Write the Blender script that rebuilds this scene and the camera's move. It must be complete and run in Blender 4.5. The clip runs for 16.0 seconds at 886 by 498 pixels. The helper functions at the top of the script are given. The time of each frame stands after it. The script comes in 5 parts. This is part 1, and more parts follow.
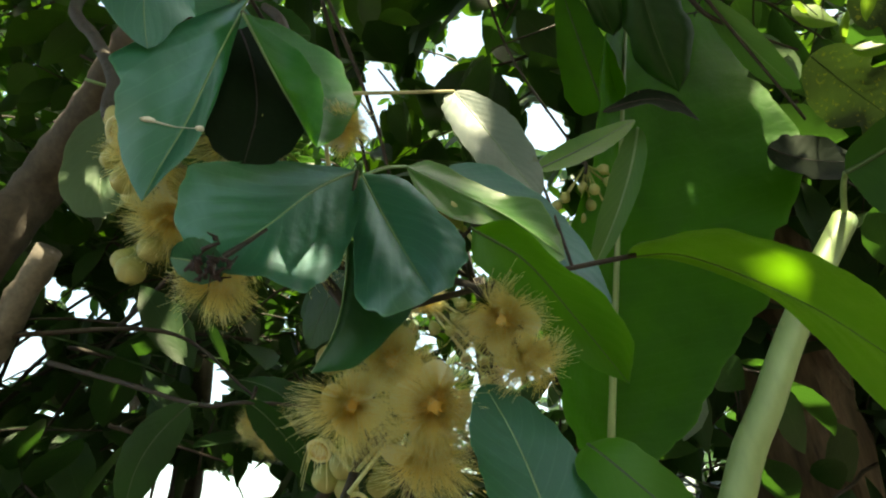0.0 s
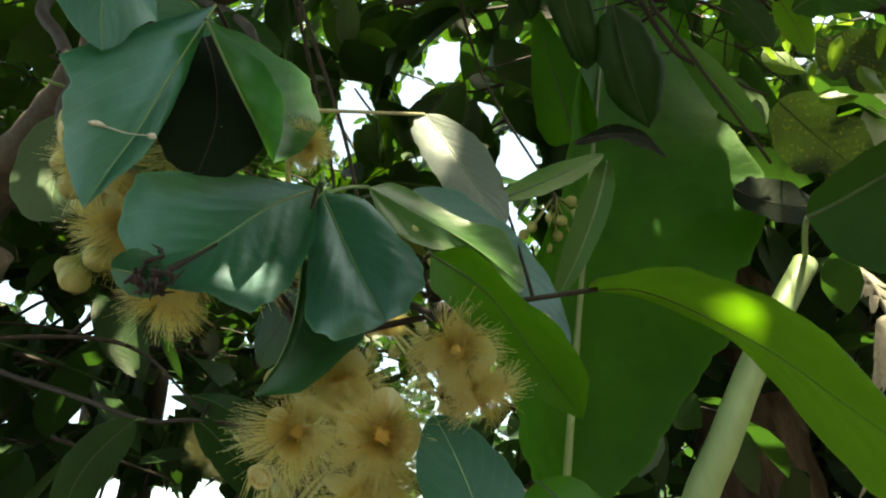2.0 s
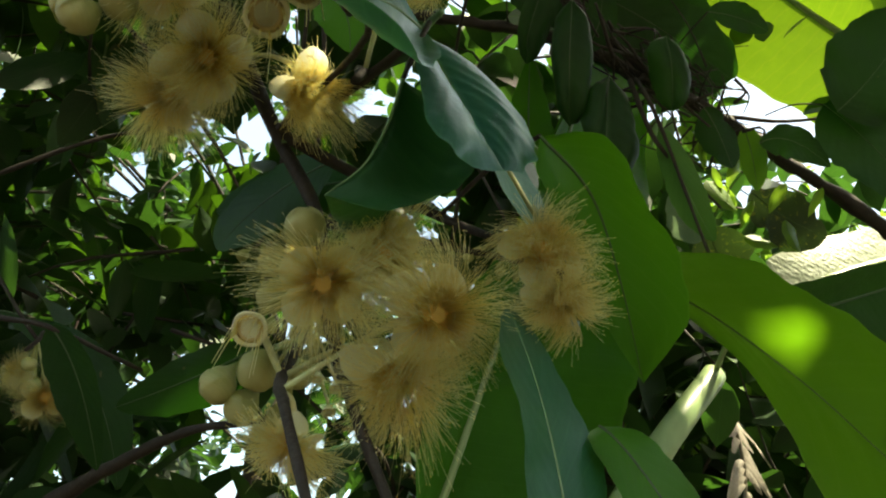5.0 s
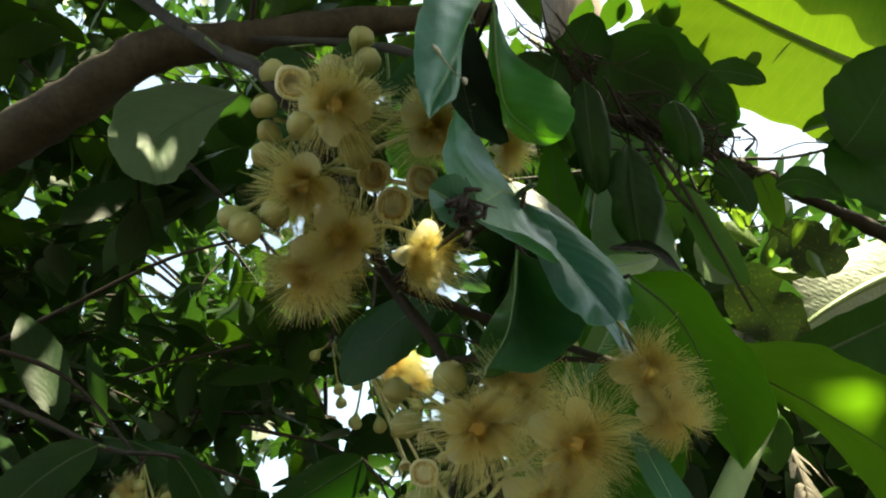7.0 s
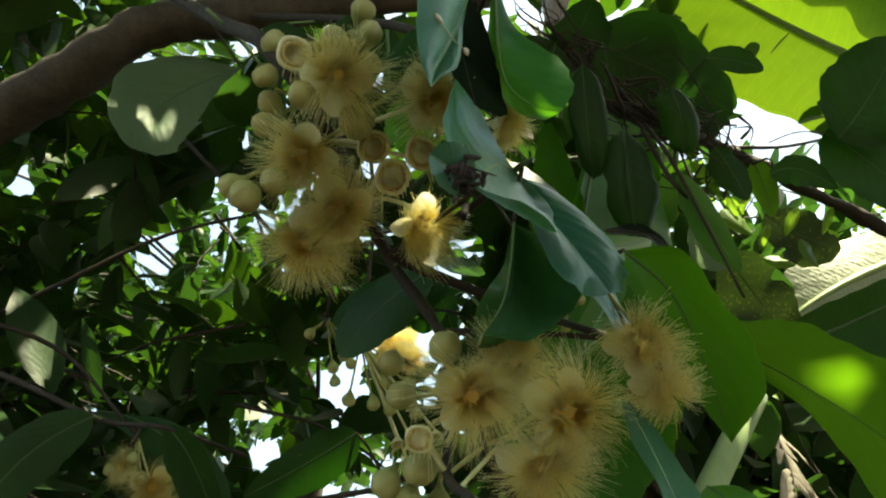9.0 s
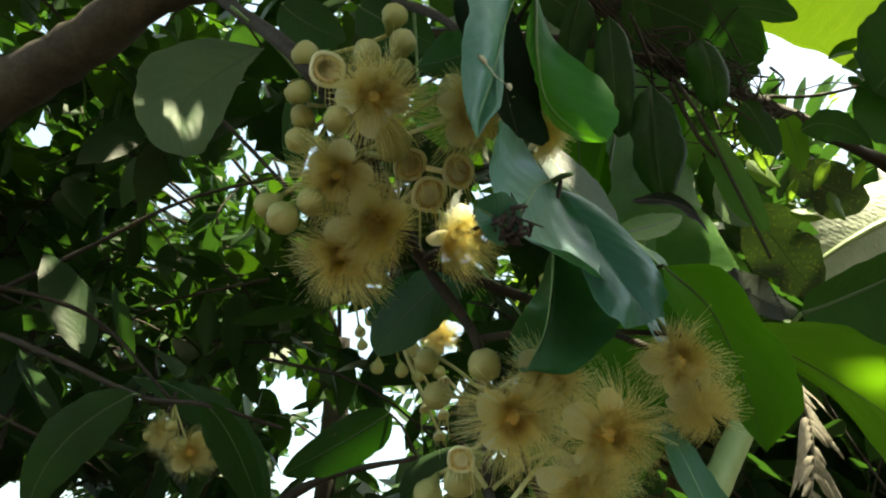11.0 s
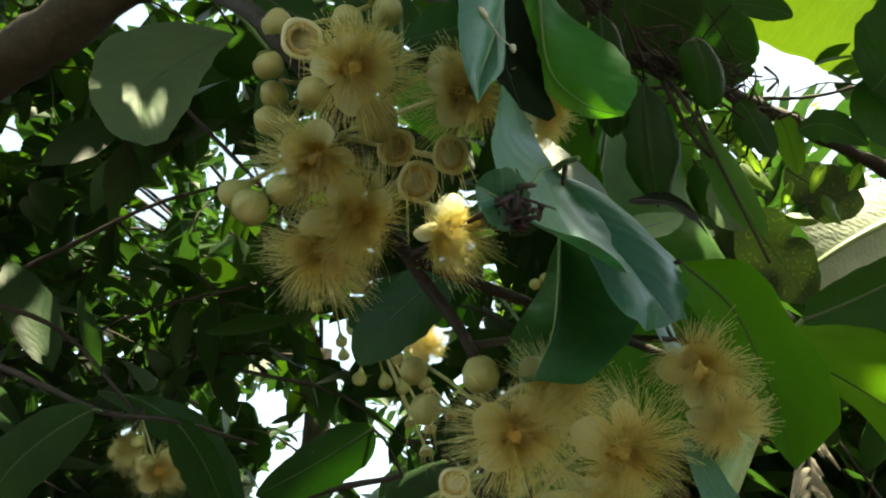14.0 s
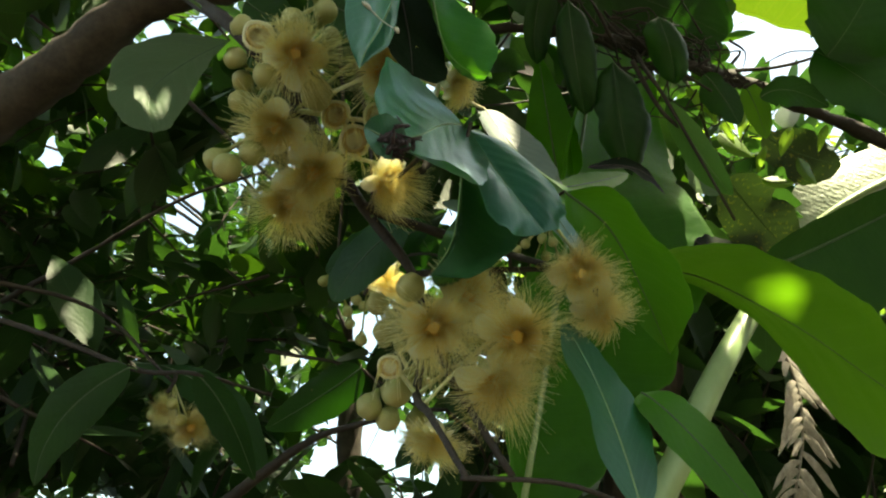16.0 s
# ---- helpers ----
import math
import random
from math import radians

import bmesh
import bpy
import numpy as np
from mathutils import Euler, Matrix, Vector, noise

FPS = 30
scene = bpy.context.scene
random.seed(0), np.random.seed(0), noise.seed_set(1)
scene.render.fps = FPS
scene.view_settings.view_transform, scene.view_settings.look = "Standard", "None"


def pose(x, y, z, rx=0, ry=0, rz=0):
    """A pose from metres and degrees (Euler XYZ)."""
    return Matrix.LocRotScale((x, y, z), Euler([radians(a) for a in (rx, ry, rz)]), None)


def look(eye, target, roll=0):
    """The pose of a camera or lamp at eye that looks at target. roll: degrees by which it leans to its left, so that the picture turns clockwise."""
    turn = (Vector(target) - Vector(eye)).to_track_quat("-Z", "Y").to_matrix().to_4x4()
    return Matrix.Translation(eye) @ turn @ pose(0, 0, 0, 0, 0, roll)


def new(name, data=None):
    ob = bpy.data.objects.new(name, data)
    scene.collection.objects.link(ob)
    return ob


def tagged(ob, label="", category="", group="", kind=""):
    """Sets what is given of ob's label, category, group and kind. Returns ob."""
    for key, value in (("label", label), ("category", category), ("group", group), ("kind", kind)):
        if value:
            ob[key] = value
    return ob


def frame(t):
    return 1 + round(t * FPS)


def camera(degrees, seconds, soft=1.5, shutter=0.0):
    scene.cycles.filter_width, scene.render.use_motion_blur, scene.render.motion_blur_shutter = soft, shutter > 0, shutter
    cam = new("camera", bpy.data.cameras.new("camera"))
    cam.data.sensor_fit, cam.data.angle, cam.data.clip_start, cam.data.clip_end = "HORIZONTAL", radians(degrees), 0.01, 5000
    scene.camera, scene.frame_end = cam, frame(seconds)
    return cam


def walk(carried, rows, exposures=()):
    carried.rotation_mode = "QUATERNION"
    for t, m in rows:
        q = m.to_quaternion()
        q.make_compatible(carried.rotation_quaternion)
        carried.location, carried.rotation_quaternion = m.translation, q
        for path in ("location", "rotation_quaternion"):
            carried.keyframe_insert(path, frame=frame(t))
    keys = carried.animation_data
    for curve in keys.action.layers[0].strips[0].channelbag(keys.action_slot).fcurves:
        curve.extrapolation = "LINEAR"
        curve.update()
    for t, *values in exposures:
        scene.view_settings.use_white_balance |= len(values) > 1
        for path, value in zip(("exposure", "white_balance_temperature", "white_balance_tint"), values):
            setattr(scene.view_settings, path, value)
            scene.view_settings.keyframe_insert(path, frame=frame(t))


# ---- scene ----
cam = camera(63.4, 16.0, 2.15)
PATH = [
    (0, (-0.002, 0.012, 1.662), (0.118, 1.836, 2.475), -7.3),
    (0.5, (0.021, 0.004, 1.67), (-0.004, 1.826, 2.494), -9.4),
    (1, (0.039, -0.005, 1.674), (-0.032, 1.813, 2.505), -10.7),
    (1.5, (0.035, -0.006, 1.672), (-0.014, 1.807, 2.515), -10.1),
    (2, (0.003, 0.017, 1.665), (0.211, 1.81, 2.527), -5.5),
    (2.5, (-0.031, 0.048, 1.652), (0.507, 1.705, 2.634), 0.5),
    (3, (-0.059, 0.067, 1.643), (0.561, 1.633, 2.722), 5.4),
    (3.2, (-0.058, 0.074, 1.624), (0.499, 1.614, 2.772), 4.9),
    (5.3, (-0.064, 0.115, 1.622), (0.543, 1.7, 2.68), 6.3),
    (5.5, (-0.073, 0.104, 1.621), (0.454, 1.728, 2.662), 5.5),
    (6, (-0.113, 0.081, 1.622), (0.354, 1.68, 2.728), 4.3),
    (6.5, (-0.125, 0.074, 1.619), (0.394, 1.612, 2.788), 2.3),
    (7, (-0.123, 0.071, 1.626), (0.43, 1.592, 2.802), -0.6),
    (7.5, (-0.123, 0.07, 1.624), (0.432, 1.606, 2.779), -0.9),
    (8, (-0.128, 0.072, 1.618), (0.424, 1.608, 2.773), 0.3),
    (8.2, (-0.127, 0.073, 1.618), (0.435, 1.606, 2.773), 0.5),
    (10.3, (-0.123, 0.059, 1.631), (0.454, 1.63, 2.724), -0.3),
    (10.5, (-0.127, 0.051, 1.638), (0.438, 1.651, 2.697), 0.2),
    (11, (-0.139, 0.058, 1.65), (0.434, 1.707, 2.625), 0.2),
    (11.5, (-0.148, 0.093, 1.678), (0.485, 1.697, 2.691), -1.2),
    (12, (-0.143, 0.118, 1.69), (0.556, 1.704, 2.688), -2.9),
    (12.5, (-0.139, 0.112, 1.693), (0.523, 1.707, 2.702), -3.7),
    (13, (-0.144, 0.109, 1.679), (0.481, 1.728, 2.673), -1.9),
    (13.5, (-0.135, 0.097, 1.676), (0.486, 1.722, 2.663), -1.9),
    (14, (-0.131, 0.089, 1.661), (0.482, 1.708, 2.663), -0.7),
    (14.5, (-0.13, 0.063, 1.656), (0.456, 1.644, 2.732), -2.2),
    (15, (-0.125, 0.041, 1.638), (0.395, 1.648, 2.708), -2.2),
    (15.5, (-0.11, 0.031, 1.621), (0.433, 1.648, 2.666), -3.2),
    (16, (-0.106, 0.03, 1.601), (0.411, 1.679, 2.607), -2.1),
]
EXPOSURES = [(0.0, 2.50, 8900.0, -5.0), (2.2, 2.46, 8900.0, -4.0), (3.1, 2.20, 8600.0, -3.0), (10.0, 2.24, 8400.0, -5.0), (16.0, 2.36, 8500.0, -5.0)]
walk(cam, [(t, look(eye, target, roll)) for t, eye, target, roll in PATH], EXPOSURES)

# ---- world, sun, exposure ----
SUN_TO = Vector((0.30, -0.30, 1.0)).normalized()
world = bpy.data.worlds.new("world")
scene.world = world
world.use_nodes = True
wn = world.node_tree.nodes
sky = wn.new("ShaderNodeTexSky")
sky.sky_type, sky.sun_disc = "NISHITA", False
sky.sun_elevation = math.asin(SUN_TO.z)
sky.sun_rotation = math.atan2(SUN_TO.x, SUN_TO.y)
sky.dust_density, sky.air_density = 3.5, 1.0
world.node_tree.links.new(sky.outputs["Color"], wn["Background"].inputs["Color"])
wn["Background"].inputs["Strength"].default_value = 0.15
sun_data = bpy.data.lights.new("sun", "SUN")
sun_data.energy, sun_data.angle, sun_data.color = 4.5, radians(0.6), (1.0, 0.93, 0.82)
sun = new("sun", sun_data)
sun.matrix_world = look(SUN_TO * 20, (0, 0, 0))


# ---- materials ----
def material(name):
    m = bpy.data.materials.new(name)
    m.use_nodes = True
    nt = m.node_tree
    return m, nt, nt.nodes, nt.links, nt.nodes["Principled BSDF"], nt.nodes["Material Output"]


def ramp(nodes, links, fac, stops):
    r = nodes.new("ShaderNodeValToRGB")
    els = r.color_ramp.elements
    while len(els) < len(stops):
        els.new(0.5)
    for e, (p, c) in zip(els, stops):
        e.position, e.color = p, (*c, 1)
    links.new(fac, r.inputs["Fac"])
    return r.outputs["Color"]


def math_node(nodes, links, op, a, b=None, clamp=False):
    n = nodes.new("ShaderNodeMath")
    n.operation, n.use_clamp = op, clamp
    for slot, v in ((0, a), (1, b)):
        if v is None:
            continue
        if isinstance(v, (int, float)):
            n.inputs[slot].default_value = v
        else:
            links.new(v, n.inputs[slot])
    return n.outputs[0]


def noise_node(nodes, links, scale, detail=3.0, coord=None, rough=0.55):
    n = nodes.new("ShaderNodeTexNoise")
    n.inputs["Scale"].default_value, n.inputs["Detail"].default_value, n.inputs["Roughness"].default_value = scale, detail, rough
    if coord is not None:
        links.new(coord, n.inputs["Vector"])
    return n.outputs["Fac"]


def mix_rgb(nodes, links, fac, a, b, blend="MIX"):
    n = nodes.new("ShaderNodeMix")
    n.data_type, n.blend_type = "RGBA", blend
    for slot, v in ((0, fac), (6, a), (7, b)):
        if isinstance(v, (int, float)):
            n.inputs[slot].default_value = v
        elif isinstance(v, tuple):
            n.inputs[slot].default_value = (*v, 1)
        else:
            links.new(v, n.inputs[slot])
    return n.outputs[2]


def leaf_material(name, dark, light, vein, through_col, share, rough, pairs=11.0, slant=3.2, spots=0.0, sheen=0.36, relief=0.09, tint=(1.0, 1.0, 1.0), lines=0.13, blot_col=(0.16, 0.12, 0.05), blot_scale=90.0, coat=0.0):
    """A leaf: u runs along the midrib, v from -1 to 1 across it."""
    m, nt, nodes, links, bsdf, out = material(name)
    uv = nodes.new("ShaderNodeUVMap")
    uv.uv_map = "leaf"
    sep = nodes.new("ShaderNodeSeparateXYZ")
    links.new(uv.outputs[0], sep.inputs[0])
    u, v = sep.outputs[0], math_node(nodes, links, "ABSOLUTE", sep.outputs[1])
    coord = nodes.new("ShaderNodeTexCoord").outputs["Object"]
    big = noise_node(nodes, links, 22.0, 3.0, coord)
    fine = noise_node(nodes, links, 420.0, 3.0, coord)
    info = nodes.new("ShaderNodeObjectInfo").outputs["Random"]
    island = nodes.new("ShaderNodeNewGeometry").outputs["Random Per Island"]
    tone = math_node(nodes, links, "ADD", math_node(nodes, links, "MULTIPLY", big, 0.75), math_node(nodes, links, "MULTIPLY", math_node(nodes, links, "ADD", info, island), 0.16))
    base = ramp(nodes, links, tone, [(0.28, dark), (0.78, light)])
    # side veins run obliquely to the edge
    wob = math_node(nodes, links, "MULTIPLY", big, 0.9)
    phase = math_node(nodes, links, "ADD", math_node(nodes, links, "SUBTRACT", math_node(nodes, links, "MULTIPLY", u, pairs), math_node(nodes, links, "MULTIPLY", v, slant)), wob)
    frac = math_node(nodes, links, "FRACT", phase)
    near = math_node(nodes, links, "ABSOLUTE", math_node(nodes, links, "SUBTRACT", frac, 0.5))
    line = math_node(nodes, links, "SUBTRACT", 1.0, math_node(nodes, links, "MULTIPLY", near, 10.0), True)
    mid = math_node(nodes, links, "SUBTRACT", 1.0, math_node(nodes, links, "MULTIPLY", v, 34.0), True)
    veins = math_node(nodes, links, "MAXIMUM", math_node(nodes, links, "MULTIPLY", line, lines), math_node(nodes, links, "MULTIPLY", mid, 0.6))
    col = mix_rgb(nodes, links, veins, base, vein)
    rim = math_node(nodes, links, "MULTIPLY", math_node(nodes, links, "SUBTRACT", v, 0.965), 16.0, True)
    col = mix_rgb(nodes, links, rim, col, vein)
    if spots:
        blot = noise_node(nodes, links, blot_scale, 2.0, coord)
        mask = math_node(nodes, links, "MULTIPLY", math_node(nodes, links, "SUBTRACT", blot, 1.0 - spots), 14.0, True)
        col = mix_rgb(nodes, links, mask, col, blot_col)
    links.new(col, bsdf.inputs["Base Color"])
    r = math_node(nodes, links, "ADD", math_node(nodes, links, "MULTIPLY", fine, 0.18), rough)
    links.new(r, bsdf.inputs["Roughness"])
    bsdf.inputs["Specular IOR Level"].default_value = sheen
    # tint colours the gloss; bluish values imitate reflected sky
    bsdf.inputs["Specular Tint"].default_value = (*tint, 1)
    bsdf.inputs["Coat Weight"].default_value, bsdf.inputs["Coat Roughness"].default_value = coat, 0.38
    bsdf.inputs["Coat Tint"].default_value = (*tint, 1)
    bump = nodes.new("ShaderNodeBump")
    bump.inputs["Strength"].default_value, bump.inputs["Distance"].default_value = relief, 0.0012
    height = math_node(nodes, links, "ADD", math_node(nodes, links, "MULTIPLY", near, 0.9), math_node(nodes, links, "ADD", math_node(nodes, links, "MULTIPLY", fine, 0.25), math_node(nodes, links, "MULTIPLY", noise_node(nodes, links, 110.0, 2.0, coord), 4.0)))
    links.new(height, bump.inputs["Height"])
    links.new(bump.outputs[0], bsdf.inputs["Normal"])
    tr = nodes.new("ShaderNodeBsdfTranslucent")
    links.new(mix_rgb(nodes, links, veins, through_col, mix_rgb(nodes, links, 0.5, through_col, vein)), tr.inputs["Color"])
    mixer = nodes.new("ShaderNodeMixShader")
    mixer.inputs[0].default_value = share
    links.new(bsdf.outputs[0], mixer.inputs[1])
    links.new(tr.outputs[0], mixer.inputs[2])
    links.new(mixer.outputs[0], out.inputs[0])
    return m


UPPER = leaf_material("leaf_teal", (0.004, 0.033, 0.017), (0.016, 0.090, 0.046), (0.11, 0.25, 0.13), (0.06, 0.30, 0.06), 0.22, 0.33, spots=0.25, sheen=1.0, tint=(0.64, 0.90, 1.0), lines=0.2, relief=0.14, coat=0.6)
# DEEP and GLOOMY are leaf greens darkened so their colour carries shade
DEEP = leaf_material("leaf_green_painted_shade", (0.004, 0.021, 0.004), (0.013, 0.050, 0.008), (0.026, 0.070, 0.018), (0.035, 0.16, 0.010), 0.18, 0.42, spots=0.25, sheen=0.20, relief=0.16)
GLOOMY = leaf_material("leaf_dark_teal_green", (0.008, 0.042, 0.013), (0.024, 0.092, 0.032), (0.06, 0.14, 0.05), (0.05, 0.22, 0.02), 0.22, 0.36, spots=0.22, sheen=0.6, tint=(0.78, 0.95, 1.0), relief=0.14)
DULL = leaf_material("leaf_dull_grey_green", (0.030, 0.060, 0.030), (0.066, 0.112, 0.058), (0.13, 0.18, 0.10), (0.34, 0.42, 0.20), 0.2, 0.48, spots=0.28, sheen=0.2, relief=0.14, lines=0.25)
FOLDED = leaf_material("leaf_teal_thin", (0.010, 0.068, 0.016), (0.030, 0.145, 0.040), (0.11, 0.26, 0.08), (0.10, 0.36, 0.015), 0.34, 0.38, spots=0.22, sheen=0.5, tint=(0.75, 0.95, 1.0), lines=0.16)
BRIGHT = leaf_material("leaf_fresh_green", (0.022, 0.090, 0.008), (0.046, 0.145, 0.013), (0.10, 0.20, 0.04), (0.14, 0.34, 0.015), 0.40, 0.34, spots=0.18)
GREEN = leaf_material("leaf_mid_green", (0.020, 0.095, 0.008), (0.042, 0.155, 0.014), (0.12, 0.25, 0.05), (0.12, 0.36, 0.015), 0.34, 0.36, spots=0.2, sheen=0.26)
MOTTLED = leaf_material("leaf_blotched", (0.010, 0.020, 0.007), (0.026, 0.042, 0.012), (0.04, 0.06, 0.02), (0.06, 0.12, 0.02), 0.15, 0.5, spots=0.40, blot_col=(0.20, 0.17, 0.025), blot_scale=210.0)
# near-black leaf colour painted to carry deep shade
DUSKY = leaf_material("leaf_painted_black_shade", (0.003, 0.007, 0.003), (0.007, 0.014, 0.006), (0.010, 0.018, 0.008), (0.02, 0.05, 0.012), 0.04, 0.62, spots=0.25, sheen=0.07)
GLOSSY = leaf_material("leaf_waxy_green", (0.03, 0.09, 0.025), (0.06, 0.15, 0.04), (0.2, 0.3, 0.12), (0.14, 0.34, 0.05), 0.25, 0.26, spots=0.2)
PALE = leaf_material("leaf_pale_underside", (0.085, 0.125, 0.112), (0.165, 0.205, 0.190), (0.26, 0.30, 0.24), (0.18, 0.28, 0.14), 0.25, 0.40, spots=0.3, relief=0.14, blot_col=(0.10, 0.11, 0.08))
# low dark end paints shade zones across the broad blade
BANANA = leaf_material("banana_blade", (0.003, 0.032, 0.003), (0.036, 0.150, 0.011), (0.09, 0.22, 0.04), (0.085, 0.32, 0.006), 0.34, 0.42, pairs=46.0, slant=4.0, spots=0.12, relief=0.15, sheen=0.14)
# shaded, sunlit and glaring copies of the banana blade, light put into their colour
BANANA_DARK = leaf_material("banana_blade_painted_shade", (0.006, 0.030, 0.005), (0.018, 0.066, 0.010), (0.03, 0.08, 0.018), (0.06, 0.20, 0.012), 0.22, 0.5, pairs=46.0, slant=4.0, relief=0.12, sheen=0.14)
BANANA_SUN = leaf_material("banana_blade_painted_sun", (0.045, 0.12, 0.012), (0.10, 0.19, 0.020), (0.26, 0.28, 0.04), (0.14, 0.25, 0.014), 0.36, 0.4, pairs=30.0, slant=2.0, relief=0.3)
BANANA_PALE = leaf_material("banana_blade_painted_glare", (0.30, 0.36, 0.26), (0.50, 0.54, 0.44), (0.40, 0.44, 0.30), (0.2, 0.3, 0.1), 0.2, 0.3, pairs=46.0, slant=4.0, relief=0.5)
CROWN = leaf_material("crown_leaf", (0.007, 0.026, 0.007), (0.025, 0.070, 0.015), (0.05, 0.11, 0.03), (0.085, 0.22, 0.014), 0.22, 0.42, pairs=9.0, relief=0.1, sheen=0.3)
# sunlit and shaded copies of the crown leaf, light put into their colour
CROWN_LIGHT = leaf_material("crown_leaf_painted_sun", (0.05, 0.13, 0.012), (0.13, 0.24, 0.03), (0.2, 0.3, 0.06), (0.24, 0.42, 0.04), 0.38, 0.42, pairs=9.0, relief=0.1)
CROWN_DARK = leaf_material("crown_leaf_painted_shade", (0.008, 0.027, 0.009), (0.025, 0.060, 0.017), (0.06, 0.11, 0.04), (0.07, 0.20, 0.025), 0.2, 0.36, pairs=9.0, relief=0.1, sheen=0.26)


def bark_material(name, dark, light, scale, stretch, rough=0.85, relief=0.6):
    m, nt, nodes, links, bsdf, out = material(name)
    coord = nodes.new("ShaderNodeTexCoord").outputs["Object"]
    mp = nodes.new("ShaderNodeMapping")
    mp.inputs["Scale"].default_value = stretch
    links.new(coord, mp.inputs["Vector"])
    big = noise_node(nodes, links, scale, 5.0, mp.outputs[0], 0.65)
    fine = noise_node(nodes, links, scale * 7, 4.0, mp.outputs[0], 0.6)
    both = math_node(nodes, links, "ADD", math_node(nodes, links, "MULTIPLY", big, 0.7), math_node(nodes, links, "MULTIPLY", fine, 0.3))
    links.new(ramp(nodes, links, both, [(0.32, dark), (0.68, light)]), bsdf.inputs["Base Color"])
    bsdf.inputs["Roughness"].default_value = rough
    bump = nodes.new("ShaderNodeBump")
    bump.inputs["Strength"].default_value, bump.inputs["Distance"].default_value = relief, 0.004
    links.new(both, bump.inputs["Height"])
    links.new(bump.outputs[0], bsdf.inputs["Normal"])
    return m


BARK = bark_material("grey_brown_bark", (0.018, 0.014, 0.010), (0.085, 0.068, 0.052), 26.0, (1, 1, 1))
# lighter copy of the bark, sunlight on the limb put into its colour
SUNNY_BARK = bark_material("bark_painted_sun", (0.05, 0.042, 0.034), (0.20, 0.17, 0.14), 30.0, (1, 1, 1))
TWIG = bark_material("dark_twig_bark", (0.010, 0.007, 0.005), (0.042, 0.030, 0.022), 60.0, (1, 1, 1), 0.75)
KNOT = bark_material("withered_bud", (0.012, 0.006, 0.008), (0.04, 0.02, 0.022), 200.0, (1, 1, 1), 0.6)
FIBRE = bark_material("fibrous_trunk", (0.03, 0.018, 0.012), (0.20, 0.14, 0.10), 16.0, (1.6, 1.6, 0.22), 0.9, 0.9)
STALK = bark_material("green_stalk", (0.16, 0.24, 0.10), (0.30, 0.40, 0.19), 12.0, (1, 1, 0.3), 0.42, 0.1)
PETIOLE = bark_material("leaf_midrib", (0.09, 0.17, 0.07), (0.17, 0.28, 0.12), 40.0, (1, 1, 1), 0.45, 0.1)
RIB = bark_material("dark_midrib", (0.025, 0.06, 0.016), (0.055, 0.10, 0.032), 40.0, (1, 1, 1), 0.5, 0.1)
RODMAT = bark_material("dry_stalk", (0.26, 0.24, 0.13), (0.48, 0.45, 0.27), 40.0, (1, 1, 1), 0.6, 0.2)
DRY = bark_material("dry_leaf", (0.12, 0.105, 0.08), (0.36, 0.33, 0.27), 60.0, (1, 1, 1), 0.8, 0.3)
SOIL = bark_material("leaf_litter_soil", (0.025, 0.02, 0.014), (0.085, 0.065, 0.042), 3.0, (1, 1, 1), 0.95, 0.8)


def soft_material(name, inner, outer, share, rough=0.5, grain=120.0):
    """Petals, threads and buds: u runs from the inner to the outer end."""
    m, nt, nodes, links, bsdf, out = material(name)
    uv = nodes.new("ShaderNodeUVMap")
    uv.uv_map = "leaf"
    sep = nodes.new("ShaderNodeSeparateXYZ")
    links.new(uv.outputs[0], sep.inputs[0])
    coord = nodes.new("ShaderNodeTexCoord").outputs["Object"]
    mot = noise_node(nodes, links, grain, 4.0, coord)
    island = nodes.new("ShaderNodeNewGeometry").outputs["Random Per Island"]
    info = nodes.new("ShaderNodeObjectInfo").outputs["Random"]
    col = ramp(nodes, links, sep.outputs[0], [(0.0, inner), (0.7, outer)])
    shade = math_node(nodes, links, "ADD", math_node(nodes, links, "MULTIPLY", mot, 0.5), math_node(nodes, links, "ADD", math_node(nodes, links, "MULTIPLY", island, 0.15), math_node(nodes, links, "MULTIPLY", info, 0.2)))
    grey = ramp(nodes, links, shade, [(0.2, (0.92, 0.90, 0.84)), (0.7, (1, 1, 1))])
    col = mix_rgb(nodes, links, 1.0, col, grey, "MULTIPLY")
    links.new(col, bsdf.inputs["Base Color"])
    bsdf.inputs["Roughness"].default_value = rough
    bump = nodes.new("ShaderNodeBump")
    bump.inputs["Strength"].default_value, bump.inputs["Distance"].default_value = 0.3, 0.0006
    links.new(mot, bump.inputs["Height"])
    links.new(bump.outputs[0], bsdf.inputs["Normal"])
    tr = nodes.new("ShaderNodeBsdfTranslucent")
    links.new(col, tr.inputs["Color"])
    mixer = nodes.new("ShaderNodeMixShader")
    mixer.inputs[0].default_value = share
    links.new(bsdf.outputs[0], mixer.inputs[1])
    links.new(tr.outputs[0], mixer.inputs[2])
    links.new(mixer.outputs[0], out.inputs[0])
    return m


THREAD = soft_material("stamen_thread", (0.91, 0.74, 0.25), (0.94, 0.95, 0.66), 0.78)
ANTHER = soft_material("anther", (0.90, 0.76, 0.30), (0.92, 0.82, 0.36), 0.4)
PETAL = soft_material("cream_petal", (0.89, 0.88, 0.58), (0.92, 0.93, 0.74), 0.55)
BUD = soft_material("cream_green_bud", (0.25, 0.31, 0.09), (0.48, 0.46, 0.20), 0.25, 0.55, 260.0)
SPECK = bark_material("dry_whitish_crust", (0.42, 0.40, 0.34), (0.80, 0.79, 0.74), 300.0, (1, 1, 1), 0.8, 0.4)
